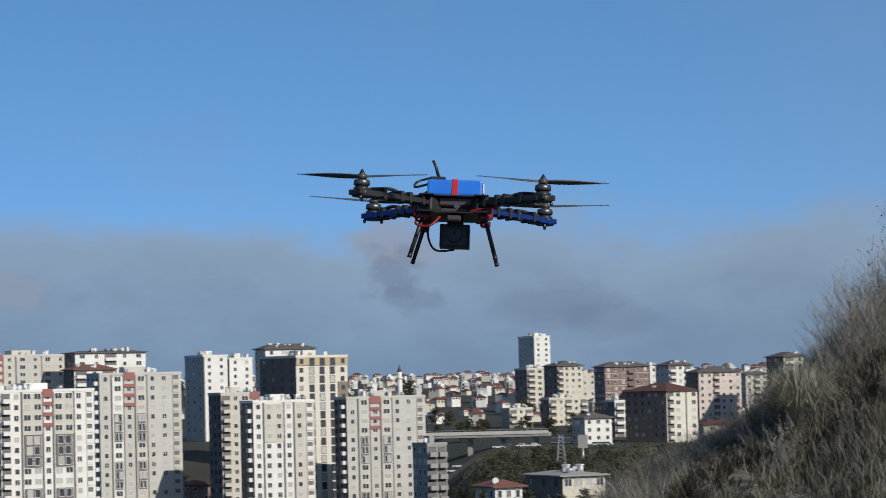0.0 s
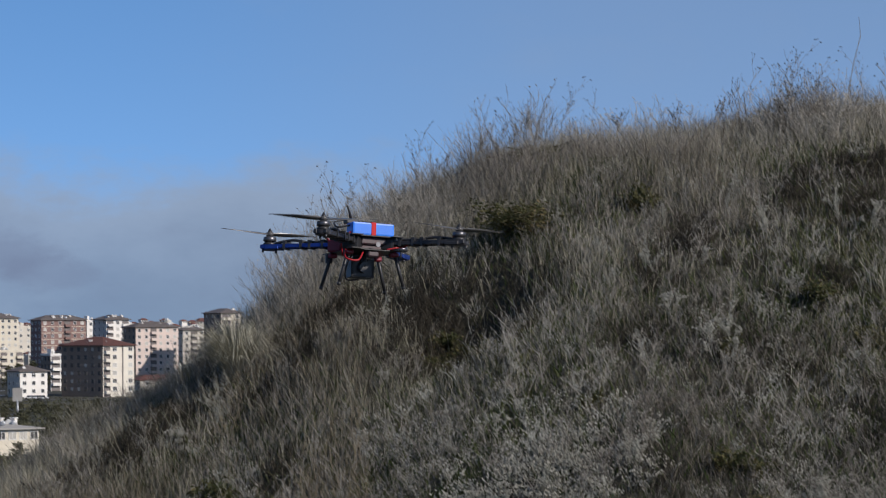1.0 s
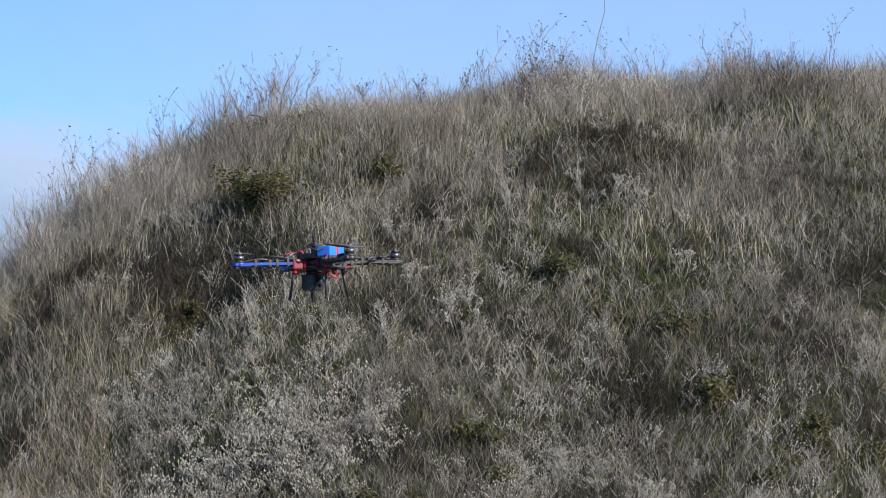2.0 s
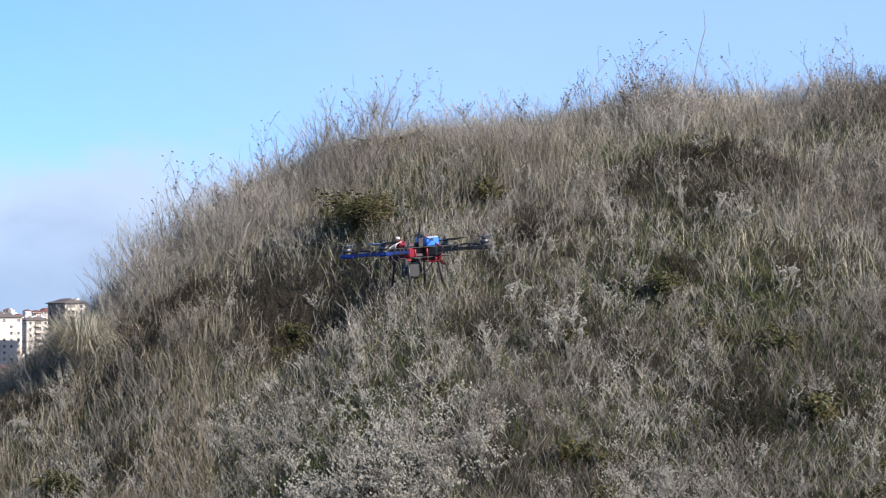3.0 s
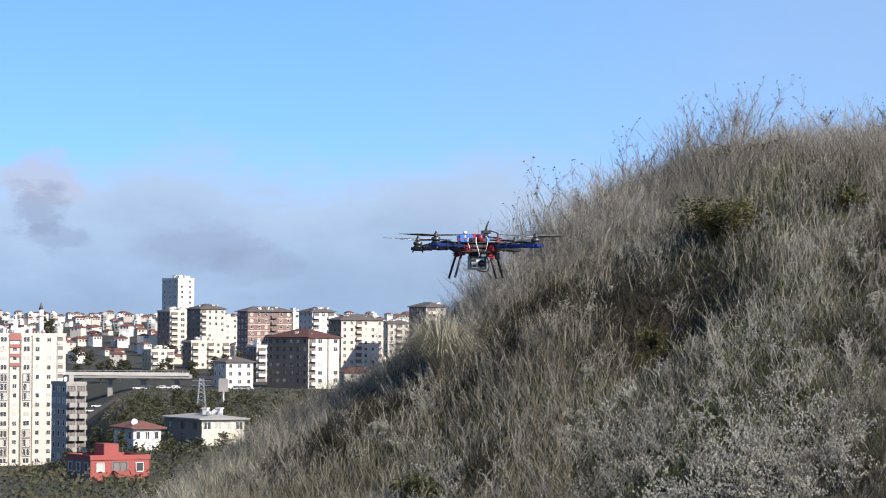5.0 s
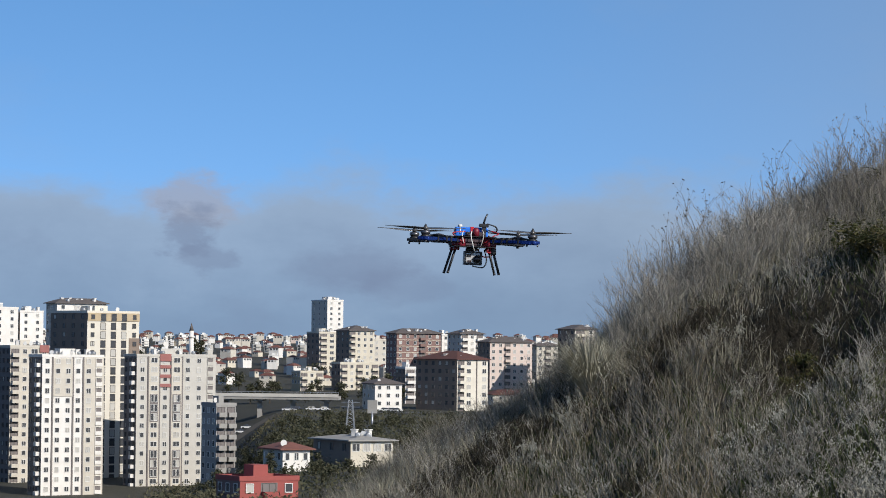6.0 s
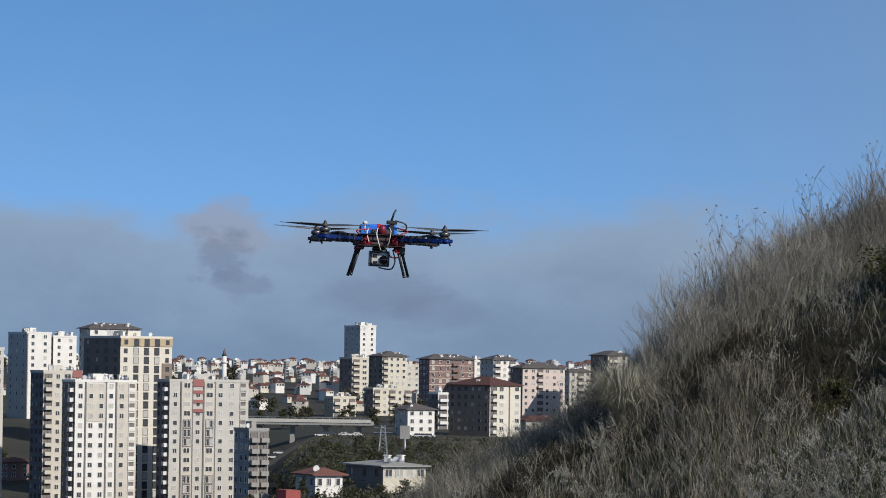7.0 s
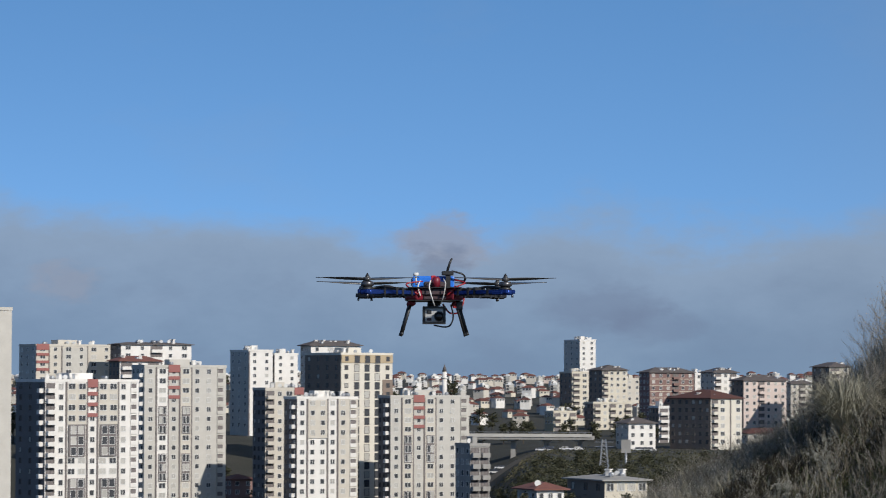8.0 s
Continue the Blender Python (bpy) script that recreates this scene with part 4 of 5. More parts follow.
def blades(n, x, y, tall, wide, lean, mat, name, label, category, sink=0.03, seed=0):
    """Grass as one sheet of curved, tapered blades, five corners each."""
    r = np.random.RandomState(seed)
    z = height(x, y) - sink
    a = r.uniform(0, 2 * np.pi, n)
    b = r.uniform(0, 2 * np.pi, n)
    ln = lean * tall * r.uniform(0.2, 1.0, n)
    dx, dy = np.cos(a) * ln, np.sin(a) * ln
    wx, wy = np.cos(b) * wide / 2, np.sin(b) * wide / 2
    v = np.empty((n, 5, 3))
    v[:, 0] = np.stack([x - wx, y - wy, z], 1)
    v[:, 1] = np.stack([x + wx, y + wy, z], 1)
    v[:, 2] = np.stack([x + wx * 0.8 + dx * 0.35, y + wy * 0.8 + dy * 0.35, z + tall * 0.55], 1)
    v[:, 3] = np.stack([x - wx * 0.8 + dx * 0.35, y - wy * 0.8 + dy * 0.35, z + tall * 0.55], 1)
    v[:, 4] = np.stack([x + dx, y + dy, z + tall], 1)
    me = bpy.data.meshes.new(name)
    me.vertices.add(5 * n)
    me.vertices.foreach_set("co", v.ravel())
    base = np.arange(n)[:, None] * 5
    loops = (base + np.array([[0, 1, 2, 3, 3, 2, 4]])).ravel()
    me.loops.add(7 * n)
    me.loops.foreach_set("vertex_index", loops)
    me.polygons.add(2 * n)
    me.polygons.foreach_set("loop_start", (np.arange(n)[:, None] * 7 + np.array([[0, 4]])).ravel())
    me.polygons.foreach_set("loop_total", np.tile([4, 3], n))
    me.update(calc_edges=True)
    me.materials.append(mat)
    return tagged(new(name, me), label, category, kind="stuff")


def make_shade_spots():
    """Dips and patches darkened as painted shade, with little grass: place, half-width and half-depth."""
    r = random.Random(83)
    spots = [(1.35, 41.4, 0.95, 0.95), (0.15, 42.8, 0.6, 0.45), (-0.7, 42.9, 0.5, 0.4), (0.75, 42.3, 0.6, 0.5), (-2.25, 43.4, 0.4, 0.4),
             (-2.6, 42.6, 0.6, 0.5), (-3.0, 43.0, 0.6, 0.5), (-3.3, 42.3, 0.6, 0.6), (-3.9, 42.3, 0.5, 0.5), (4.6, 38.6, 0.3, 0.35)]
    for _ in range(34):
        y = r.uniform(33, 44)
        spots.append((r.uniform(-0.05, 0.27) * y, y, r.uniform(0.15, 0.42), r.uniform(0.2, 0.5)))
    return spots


SHADE_SPOTS = make_shade_spots()


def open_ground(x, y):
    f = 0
    for hx, hy, wx, wy in SHADE_SPOTS:
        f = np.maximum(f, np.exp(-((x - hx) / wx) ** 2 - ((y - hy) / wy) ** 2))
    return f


def scatter(n, seed, a0=-0.16, a1=0.29, y0=31.0, y1=50.0):
    r = np.random.RandomState(seed)
    y = r.uniform(y0, y1, n)
    return r.uniform(a0, a1, n) * y, y, r


def ribbons(rnd, tall, spread, heads, levels, head, width):
    """One branching dead weed of thin ribbons with small seed heads: corner and face arrays."""
    verts, faces = [], []

    def grow(p, way, length, w, level):
        side = way.cross(Vector((rnd.uniform(-1, 1), rnd.uniform(-1, 1), rnd.uniform(-1, 1)))).normalized() * w
        mid = p + way * length * 0.5 + Vector((rnd.uniform(-1, 1), rnd.uniform(-1, 1), 0)) * length * 0.1
        end = p + way * length
        i = len(verts)
        verts.extend((p - side, p + side, mid - side * 0.8, mid + side * 0.8, end - side * 0.4, end + side * 0.4))
        faces.extend(((i, i + 1, i + 3), (i, i + 3, i + 2), (i + 2, i + 3, i + 5), (i + 2, i + 5, i + 4)))
        if level == 0:
            if rnd.random() < heads:
                j = len(verts)
                c = end
                for a in (0.0, 2.1, 4.2):
                    verts.append(c + Vector((math.cos(a), math.sin(a), -0.4)) * head)
                verts.append(c + Vector((0, 0, 1.2)) * head)
                faces.extend(((j, j + 1, j + 3), (j + 1, j + 2, j + 3), (j + 2, j, j + 3)))
            return
        for _ in range(rnd.randint(2, 4)):
            a = rnd.uniform(0, 6.283)
            w2 = (way + Vector((math.cos(a), math.sin(a), rnd.uniform(-0.2, 0.5))) * spread).normalized()
            grow(p.lerp(end, rnd.uniform(0.3, 1.0)), w2, length * rnd.uniform(0.4, 0.75), w * 0.7, level - 1)

    for _ in range(2):
        grow(Vector((rnd.uniform(-0.06, 0.06), rnd.uniform(-0.06, 0.06), -0.04)), Vector((rnd.uniform(-0.5, 0.5), rnd.uniform(-0.5, 0.5), 1)).normalized(), tall * 0.6, width, levels)
    return np.array([tuple(v) for v in verts]), np.array(faces)


def strew(name, label, mat, x, y, size, kinds, seed):
    """Many weeds, past counting, as one sheet."""
    r = np.random.RandomState(seed)
    z = height(x, y)
    allv, allf, base = [], [], 0
    pick = r.randint(0, len(kinds), len(x))
    for k, (v, f) in enumerate(kinds):
        m = pick == k
        n = int(m.sum())
        a = r.uniform(0, 2 * np.pi, n)
        s = size[m]
        ca, sa = np.cos(a) * s, np.sin(a) * s
        px = v[None, :, 0] * ca[:, None] - v[None, :, 1] * sa[:, None] + x[m][:, None]
        py = v[None, :, 0] * sa[:, None] + v[None, :, 1] * ca[:, None] + y[m][:, None]
        pz = v[None, :, 2] * s[:, None] + z[m][:, None]
        allv.append(np.stack([px, py, pz], -1).reshape(-1, 3))
        allf.append((f[None] + (np.arange(n) * len(v))[:, None, None] + base).reshape(-1, 3))
        base += n * len(v)
    v, f = np.concatenate(allv), np.concatenate(allf)
    me = bpy.data.meshes.new(name)
    me.vertices.add(len(v))
    me.vertices.foreach_set("co", v.ravel())
    me.loops.add(3 * len(f))
    me.loops.foreach_set("vertex_index", f.ravel())
    me.polygons.add(len(f))
    me.polygons.foreach_set("loop_start", np.arange(len(f)) * 3)
    me.polygons.foreach_set("loop_total", np.full(len(f), 3))
    me.update(calc_edges=True)
    me.materials.append(mat)
    return tagged(new(name, me), label, "weeds", kind="stuff")


def make_grass():
    # dry grass, taller in some patches and on the crest, thin in others
    x, y, r = scatter(210000, 21)
    clump = waves(x, y, 2.2, 31)
    tall = (0.10 + 0.24 * r.rand(len(x)) ** 2) * (1 + 0.5 * clump) * (1 + 0.7 * smooth(42, 46, along(x, y)))
    tall = np.clip(tall, 0.05, 0.75)
    keep = (r.rand(len(x)) > 1.1 * open_ground(x, y)) & (waves(x, y, 1.9, 32) + 0.5 * clump + 0.7 * r.randn(len(x)) > -0.05 - 1.4 * smooth(43, 46, along(x, y)) + 0.45 * smooth(0.08, 0.2, x / y) * smooth(44.5, 42, y))
    x, y, tall = x[keep], y[keep], tall[keep]
    blades(len(x), x, y, tall, r.uniform(0.004, 0.011, len(x)), 0.9, STRAW, "dry_grass", "thick dry straw-coloured grass over the hillside", "grass", seed=41)
    # matted brown thatch close to the ground
    x, y, r = scatter(120000, 29)
    keep = (r.rand(len(x)) > 0.35 * open_ground(x, y)) & (waves(x, y, 1.2, 37) + 0.9 * r.randn(len(x)) > -0.5)
    x, y = x[keep], y[keep]
    blades(len(x), x, y, 0.03 + 0.12 * r.rand(len(x)), r.uniform(0.006, 0.014, len(x)), 2.2, STALK, "thatch", "matted dead stems close to the ground", "grass", seed=49)
    # paler, longer grass along the crest
    x, y, r = scatter(95000, 27, -0.13, 0.29, 39.5, 47.5)
    keep = (waves(x, y, 1.5, 36) + 0.8 * r.randn(len(x)) > 0.6 - 1.3 * smooth(43, 45.5, along(x, y))) & (r.rand(len(x)) > 1.05 * open_ground(x, y)) & (r.rand(len(x)) > 0.6 * smooth(0.04, 0.09, x / y))
    x, y = x[keep], y[keep]
    blades(len(x), x, y, 0.18 + 0.34 * r.rand(len(x)) ** 1.6, r.uniform(0.004, 0.009, len(x)), 0.6, PALE, "crest_grass", "pale dry grass along the hill's crest", "grass", seed=47)
    # longer yellow-green grass on the near end of the slope
    x, y, r = scatter(50000, 31, -0.13, 0.0, 34, 45.5)
    keep = (waves(x, y, 1.4, 39) + 0.8 * r.randn(len(x)) > 0.1) & (r.rand(len(x)) > 1.1 * open_ground(x, y))
    x, y = x[keep], y[keep]
    blades(len(x), x, y, 0.14 + 0.30 * r.rand(len(x)) ** 1.5, r.uniform(0.005, 0.010, len(x)), 0.8, TUSSOCK, "long_grass", "long yellow-green grass at the slope's end", "grass", seed=52)
    # low green growth in patches
    x, y, r = scatter(200000, 22)
    keep = waves(x, y, 1.3, 33) + 0.7 * r.randn(len(x)) > 0.5 * smooth(42, 46, y)
    x, y = x[keep], y[keep]
    tall = 0.06 + 0.18 * r.rand(len(x))
    blades(len(x), x, y, tall, r.uniform(0.012, 0.03, len(x)), 1.2, OLIVE, "green_undergrowth", "low green weeds between the dry grass", "grass", seed=42)
    # dead branching weeds all over, and pale seeding ones in drifts, most of them low on the slope
    rnd = random.Random(61)
    kinds = [ribbons(rnd, rnd.uniform(0.35, 0.6), 0.8, 0.45, 2, 0.008, 0.0045) for _ in range(12)]
    x, y, r = scatter(12500, 24)
    keep = (r.rand(len(x)) > 1.1 * open_ground(x, y)) & (waves(x, y, 1.6, 34) + 0.9 * r.randn(len(x)) > -0.4)
    x, y = x[keep], y[keep]
    strew("dead_weeds", "dead brown branching weeds over the slope", TWIG, x, y, r.uniform(0.5, 1.15, len(x)), kinds, 44)
    kinds = [ribbons(rnd, rnd.uniform(0.3, 0.45), 0.85, 1.0, 2, 0.011, 0.0045) for _ in range(8)]
    x, y, r = scatter(8000, 25, -0.09, 0.29, 31, 44.5)
    keep = (r.rand(len(x)) > 1.2 * open_ground(x, y)) & (waves(x, y, 1.5, 35) + 0.6 * r.randn(len(x)) > 0.1 + 1.0 * smooth(34, 40, y) + 0.55 * smooth(0.09, 0.2, x / y))
    x, y = x[keep], y[keep]
    strew("seeding_weeds", "dry weeds with pale seed heads in drifts", SEED, x, y, r.uniform(0.6, 1.1, len(x)), kinds, 45)
    # one dense drift of them low on the slope
    kinds = [ribbons(rnd, rnd.uniform(0.3, 0.42), 0.85, 1.0, 2, 0.016, 0.0045) for _ in range(6)]
    r = np.random.RandomState(33)
    strew("seeding_drift", "dense drift of dry weeds with pale fluffy heads", SEED, 1.85 + 0.75 * r.randn(330), 36.0 + 0.6 * r.randn(330), r.uniform(0.7, 1.1, 330), kinds, 53)
    # dead growth whose dark colour paints the dips' shade, more on the far shoulder
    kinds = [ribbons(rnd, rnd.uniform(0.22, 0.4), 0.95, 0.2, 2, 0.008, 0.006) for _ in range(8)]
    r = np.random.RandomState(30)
    hx, hy, wx, wy = (np.array(v) for v in zip(*SHADE_SPOTS))
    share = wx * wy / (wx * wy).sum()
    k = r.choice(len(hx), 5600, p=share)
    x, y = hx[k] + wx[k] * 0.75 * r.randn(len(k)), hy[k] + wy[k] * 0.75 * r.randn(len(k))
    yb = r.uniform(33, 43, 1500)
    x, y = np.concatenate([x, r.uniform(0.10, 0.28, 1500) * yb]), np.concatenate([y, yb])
    strew("dark_undergrowth", "dead growth coloured dark as shade in the slope's dips", DUSK, x, y, r.uniform(0.5, 1.1, len(x)), kinds, 51)
    # leafless twiggy thicket over the hill's shoulder
    kinds = [ribbons(rnd, rnd.uniform(0.7, 1.0), 0.42, 0.3, 3, 0.007, 0.004) for _ in range(7)]
    r = np.random.RandomState(28)
    n = 190
    az = r.uniform(-0.035, 0.056, n)
    y = ridge(az * RIDGE) - 0.8 + r.uniform(-1.3, 0.9, n)
    strew("bare_thicket", "leafless pale twigs over the hill's shoulder", TWIG, az * y, y, r.uniform(0.6, 1.3, n), kinds, 48)
    # thin stalks that stand up against the sky along the crest
    kinds = [ribbons(rnd, rnd.uniform(0.5, 0.8), 0.5, 0.8, 2, 0.010, 0.0042) for _ in range(8)]
    r = np.random.RandomState(26)
    n = 1500
    az = r.uniform(-0.10, 0.28, n)
    y = ridge(az * RIDGE) - 0.2 + r.uniform(-1.2, 0.8, n)
    keep = r.rand(n) > 0.9 * open_ground(az * y, y)
    az, y = az[keep], y[keep]
    n = len(y)
    strew("crest_weeds", "thin dead stalks along the hill's crest", TWIG, az * y, y, r.uniform(0.45, 1.15, n) * (1 + 0.35 * waves(az * y, y, 2.0, 38)), kinds, 46)


make_grass()


def weed(rnd, tall, spread, heads, twig=0.006, levels=3, head=0.012):
    """A branching dead plant: stalks as thin three-sided bars, seed heads as small knobs. Returns two meshes' parts."""
    st, sd = bmesh.new(), bmesh.new()

    def grow(p, way, length, r, level):
        mid = p + way * length * 0.5 + Vector((rnd.uniform(-1, 1), rnd.uniform(-1, 1), 0)) * length * 0.06
        end = p + way * length
        tube(st, [p, mid, end], [r, r * 0.8, r * 0.55], 3, caps=False)
        if level == 0:
            if rnd.random() < heads:
                for _ in range(rnd.randint(1, 3)):
                    c = end + Vector((rnd.uniform(-1, 1), rnd.uniform(-1, 1), rnd.uniform(-0.6, 1))) * head * 1.5
                    bmesh.ops.create_icosphere(sd, subdivisions=1, radius=head * rnd.uniform(0.6, 1.2), matrix=Matrix.Translation(c))
            return
        for k in range(rnd.randint(2, 4)):
            f = rnd.uniform(0.35, 1.0)
            a = rnd.uniform(0, 6.283)
            w = (way + Vector((math.cos(a), math.sin(a), rnd.uniform(-0.1, 0.5))) * spread).normalized()
            grow(p.lerp(end, f), w, length * rnd.uniform(0.4, 0.68), r * 0.6, level - 1)

    grow(Vector((0, 0, -0.05)), Vector((rnd.uniform(-0.15, 0.15), rnd.uniform(-0.15, 0.15), 1)).normalized(), tall * 0.6, twig, levels)
    return st, sd


def plant(name, label, category, tall, spread, heads, seed, stalk_mat=None, head_mat=None, stems=1, **more):
    rnd = random.Random(seed)
    t = thing(name, label, category)
    for _ in range(stems):
        st, sd = weed(rnd, tall * rnd.uniform(0.75, 1.1), spread, heads, **more)
        at = pose(rnd.uniform(-0.1, 0.1) * (stems > 1) * tall, rnd.uniform(-0.1, 0.1) * (stems > 1) * tall, 0, rnd.uniform(-12, 12) * (stems > 1), rnd.uniform(-20, 20) * (stems > 1), rnd.uniform(0, 360))
        stem = part("stem", st, stalk_mat or STALK, t, "", at)
        if len(sd.verts):
            tagged(part("inflorescence", sd, head_mat or SEED, stem, "small seed heads"), kind="stuff")
        else:
            sd.free()
    return t


def at_ground(az, y, turn=0.0, size=1.0):
    return Matrix.Translation((az * y, y, ground_at(az * y, y))) @ Matrix.Rotation(turn, 4, "Z") @ Matrix.Scale(size, 4)


def place(kinds, spots, rnd):
    """Sets the first of each kind and copies of it at the spots."""
    used = set()
    for az, y, size in spots:
        k = rnd.randrange(len(kinds))
        x = az * y
        m = Matrix.Translation((x, y, ground_at(x, y))) @ Matrix.Rotation(rnd.uniform(0, 6.283), 4, "Z")
        if k in used:
            ob = copy_thing(kinds[k], m)
        else:
            used.add(k)
            ob = kinds[k]
            ob.matrix_basis = m
        ob.scale = (size, size, size)
    for k, ob in enumerate(kinds):
        if k not in used:
            x = (0.05 + 0.01 * k) * 43
            ob.matrix_basis = Matrix.Translation((x, 43, ground_at(x, 43)))


def make_weeds():
    rnd = random.Random(5)
    # dead flower stalks along the crest
    tall = [plant("dead_flower_stalk", "tall dead flower stalk with small dark heads on the crest", "weed", 0.85, 0.55, 0.9, 50 + i, stalk_mat=TWIG, head_mat=STALK, head=0.0065) for i in range(5)]
    spots = []
    for i in range(46):
        az = -0.02 + 0.25 * (i + rnd.random()) / 46
        spots.append((az, ridge(az * RIDGE) + 0.2 + rnd.uniform(-0.8, 0.6), rnd.uniform(0.7, 1.4)))
    for i in range(9):
        az = 0.139 + rnd.uniform(-0.012, 0.012)
        spots.append((az, RIDGE + rnd.uniform(-0.6, 0.5), rnd.uniform(0.9, 1.35)))
    place(tall, spots, rnd)
    # pale seeding weeds on the slope
    pale = [plant("seeding_weed", "dry branching weed with pale seed heads", "weed", 0.55, 0.62, 0.75, 70 + i, SEED, stems=3, head=0.009) for i in range(4)]
    spots = []
    for i in range(60):
        y = rnd.uniform(33, 44)
        az = rnd.uniform(-0.07, 0.27)
        spots.append((az, y, rnd.uniform(0.6, 1.1)))
    spots += [(0.1125, 38.4, 1.35), (0.116, 38.9, 1.1), (0.160, 41.5, 1.2), (0.168, 41.2, 1.1), (0.128, 41.8, 1.1), (0.090, 41.0, 1.1)]
    place(pale, spots, rnd)
    # bare shrubs at the shoulder
    bare = [plant("bare_shrub", "leafless grey shrub on the hill's shoulder", "shrub", 0.95, 0.45, 0.25, 90 + i, stalk_mat=TWIG, stems=4, twig=0.007, head_mat=TWIG, head=0.007) for i in range(3)]
    spots = []
    for i in range(14):
        az = -0.024 + 0.0058 * i + rnd.uniform(-0.003, 0.003)
        spots.append((az, ridge(az * RIDGE) - 0.4 + rnd.uniform(-0.9, 0.5), rnd.uniform(0.75, 1.3)))
    place(bare, spots, rnd)


make_weeds()


def leafy(name, label, category, size, leaves, seed, mat=None, leaf=0.05):
    """A low shrub: forked twigs and many small leaves, with an uneven outline."""
    rnd = random.Random(seed)
    t = thing(name, label, category)
    st = bmesh.new()
    tips = []
    for _ in range(14):
        a, e = rnd.uniform(0, 6.283), rnd.uniform(0.3, 1.3)
        w = Vector((math.cos(a) * math.cos(e), math.sin(a) * math.cos(e), math.sin(e)))
        p0, p1 = Vector((0, 0, -0.05)), w * size * rnd.uniform(0.5, 1.0)
        tube(st, [p0, p0.lerp(p1, 0.5) + Vector((0, 0, 0.05 * size)), p1], [0.012 * size, 0.008 * size, 0.003 * size], 4, caps=False)
        tips += [p0.lerp(p1, f) for f in (0.5, 0.7, 0.85, 1.0)]
    part("twigs", st, STALK, t)
    verts, faces = [], []
    for _ in range(leaves):
        c = rnd.choice(tips) + Vector((rnd.gauss(0, 1), rnd.gauss(0, 1), rnd.gauss(0, 0.8))) * size * 0.16
        q = Euler((rnd.uniform(-1.2, 1.2), rnd.uniform(-1.2, 1.2), rnd.uniform(0, 6.283)))
        s = leaf * rnd.uniform(0.6, 1.3)
        i = len(verts)
        for u, v in ((0, -1), (0.5, 0), (0, 1), (-0.5, 0)):
            p = Vector((u * s, v * s, 0.15 * s * abs(v)))
            p.rotate(q)
            verts.append(c + p)
        faces.append((i, i + 1, i + 2, i + 3))
    me = mesh_from("leaves", [tuple(v) for v in verts], faces, mat or LEAF)
    tagged(part("foliage", me, LEAF, t), kind="stuff")
    return t


def make_shrubs():
    rnd = random.Random(9)
    s = leafy("bramble_bush", "dense bramble bush with green and rust leaves on the slope", "shrub", 0.85, 2200, 3, leaf=0.042)
    s.matrix_basis = at_ground(0.0475, 43.3)
    s.scale = (1.0, 1.0, 0.62)
    s = leafy("crest_bush", "dark leafy bush on the hill's crest", "shrub", 0.5, 1300, 4)
    s.matrix_basis = at_ground(0.052, 46.0)
    s.scale = (1.1, 1.0, 0.5)
    c = copy_thing(s, at_ground(0.062, 46.2, 1.0, 0.8))
    dark = [leafy("green_shrub", "low dark green shrub among the dry grass", "shrub", 0.5, 800, 20 + i) for i in range(3)]
    spots = [(rnd.uniform(-0.09, 0.26), rnd.uniform(34, 44.0), rnd.uniform(0.35, 0.8)) for _ in range(30)]
    spots += [(rnd.uniform(0.018, 0.046), rnd.uniform(40.6, 42.0), rnd.uniform(0.4, 0.7)) for i in range(9)]
    place(dark, spots, rnd)
    # an arching tussock at the shoulder
    n = 1100
    r = np.random.RandomState(77)
    t = thing("grass_tussock", "large arching tussock of pale straw-coloured grass", "grass", at_ground(-0.0412, 43.0, 0, 1.3))
    verts, faces = [], []
    for k in range(n):
        a, reach, up = r.uniform(0, 6.283), r.uniform(0.15, 0.8), r.uniform(0.35, 0.85)
        w = 0.0055
        i = len(verts)
        for f in (0, 0.35, 0.7, 1.0):
            d = 0.06 + reach * f ** 1.3
            z = up * (f * 1.8 - f * f * (0.9 + 0.5 * r.rand()))
            px, py = math.cos(a) * d, math.sin(a) * d
            ww = w * (1 - 0.85 * f)
            verts += [(px - math.sin(a) * ww, py + math.cos(a) * ww, z), (px + math.sin(a) * ww, py - math.cos(a) * ww, z)]
        for s_ in range(3):
            j = i + 2 * s_
            faces.append((j, j + 1, j + 3, j + 2))
    tagged(part("grass", mesh_from("grass", verts, faces, PALE), PALE, t), kind="stuff")
    # a broken stake that leans out of the grass
    t = thing("broken_stake", "pale broken wooden stake leaning in the grass", "stake", at_ground(0.0095, 44.0))
    bm = bmesh.new()
    tube(bm, [(-0.12, 0, -0.1), (0.02, 0, 0.28), (0.06, 0.0, 0.42), (0.11, 0, 0.47)], [0.022, 0.02, 0.016, 0.006], 7)
    part("shaft", bm, SEED, t)
    # the one very tall thin stalk
    t = thing("tall_reed", "single tall thin reed on the crest", "weed", at_ground(0.1535, 46.0))
    bm = bmesh.new()
    tube(bm, [(0, 0, -0.1), (0.02, 0, 0.55), (0.10, 0, 0.96), (0.20, 0, 1.33), (0.18, 0, 1.6)], [0.008, 0.007, 0.006, 0.006, 0.004], 5)
    part("stem", bm, TWIG, t)


make_shrubs()


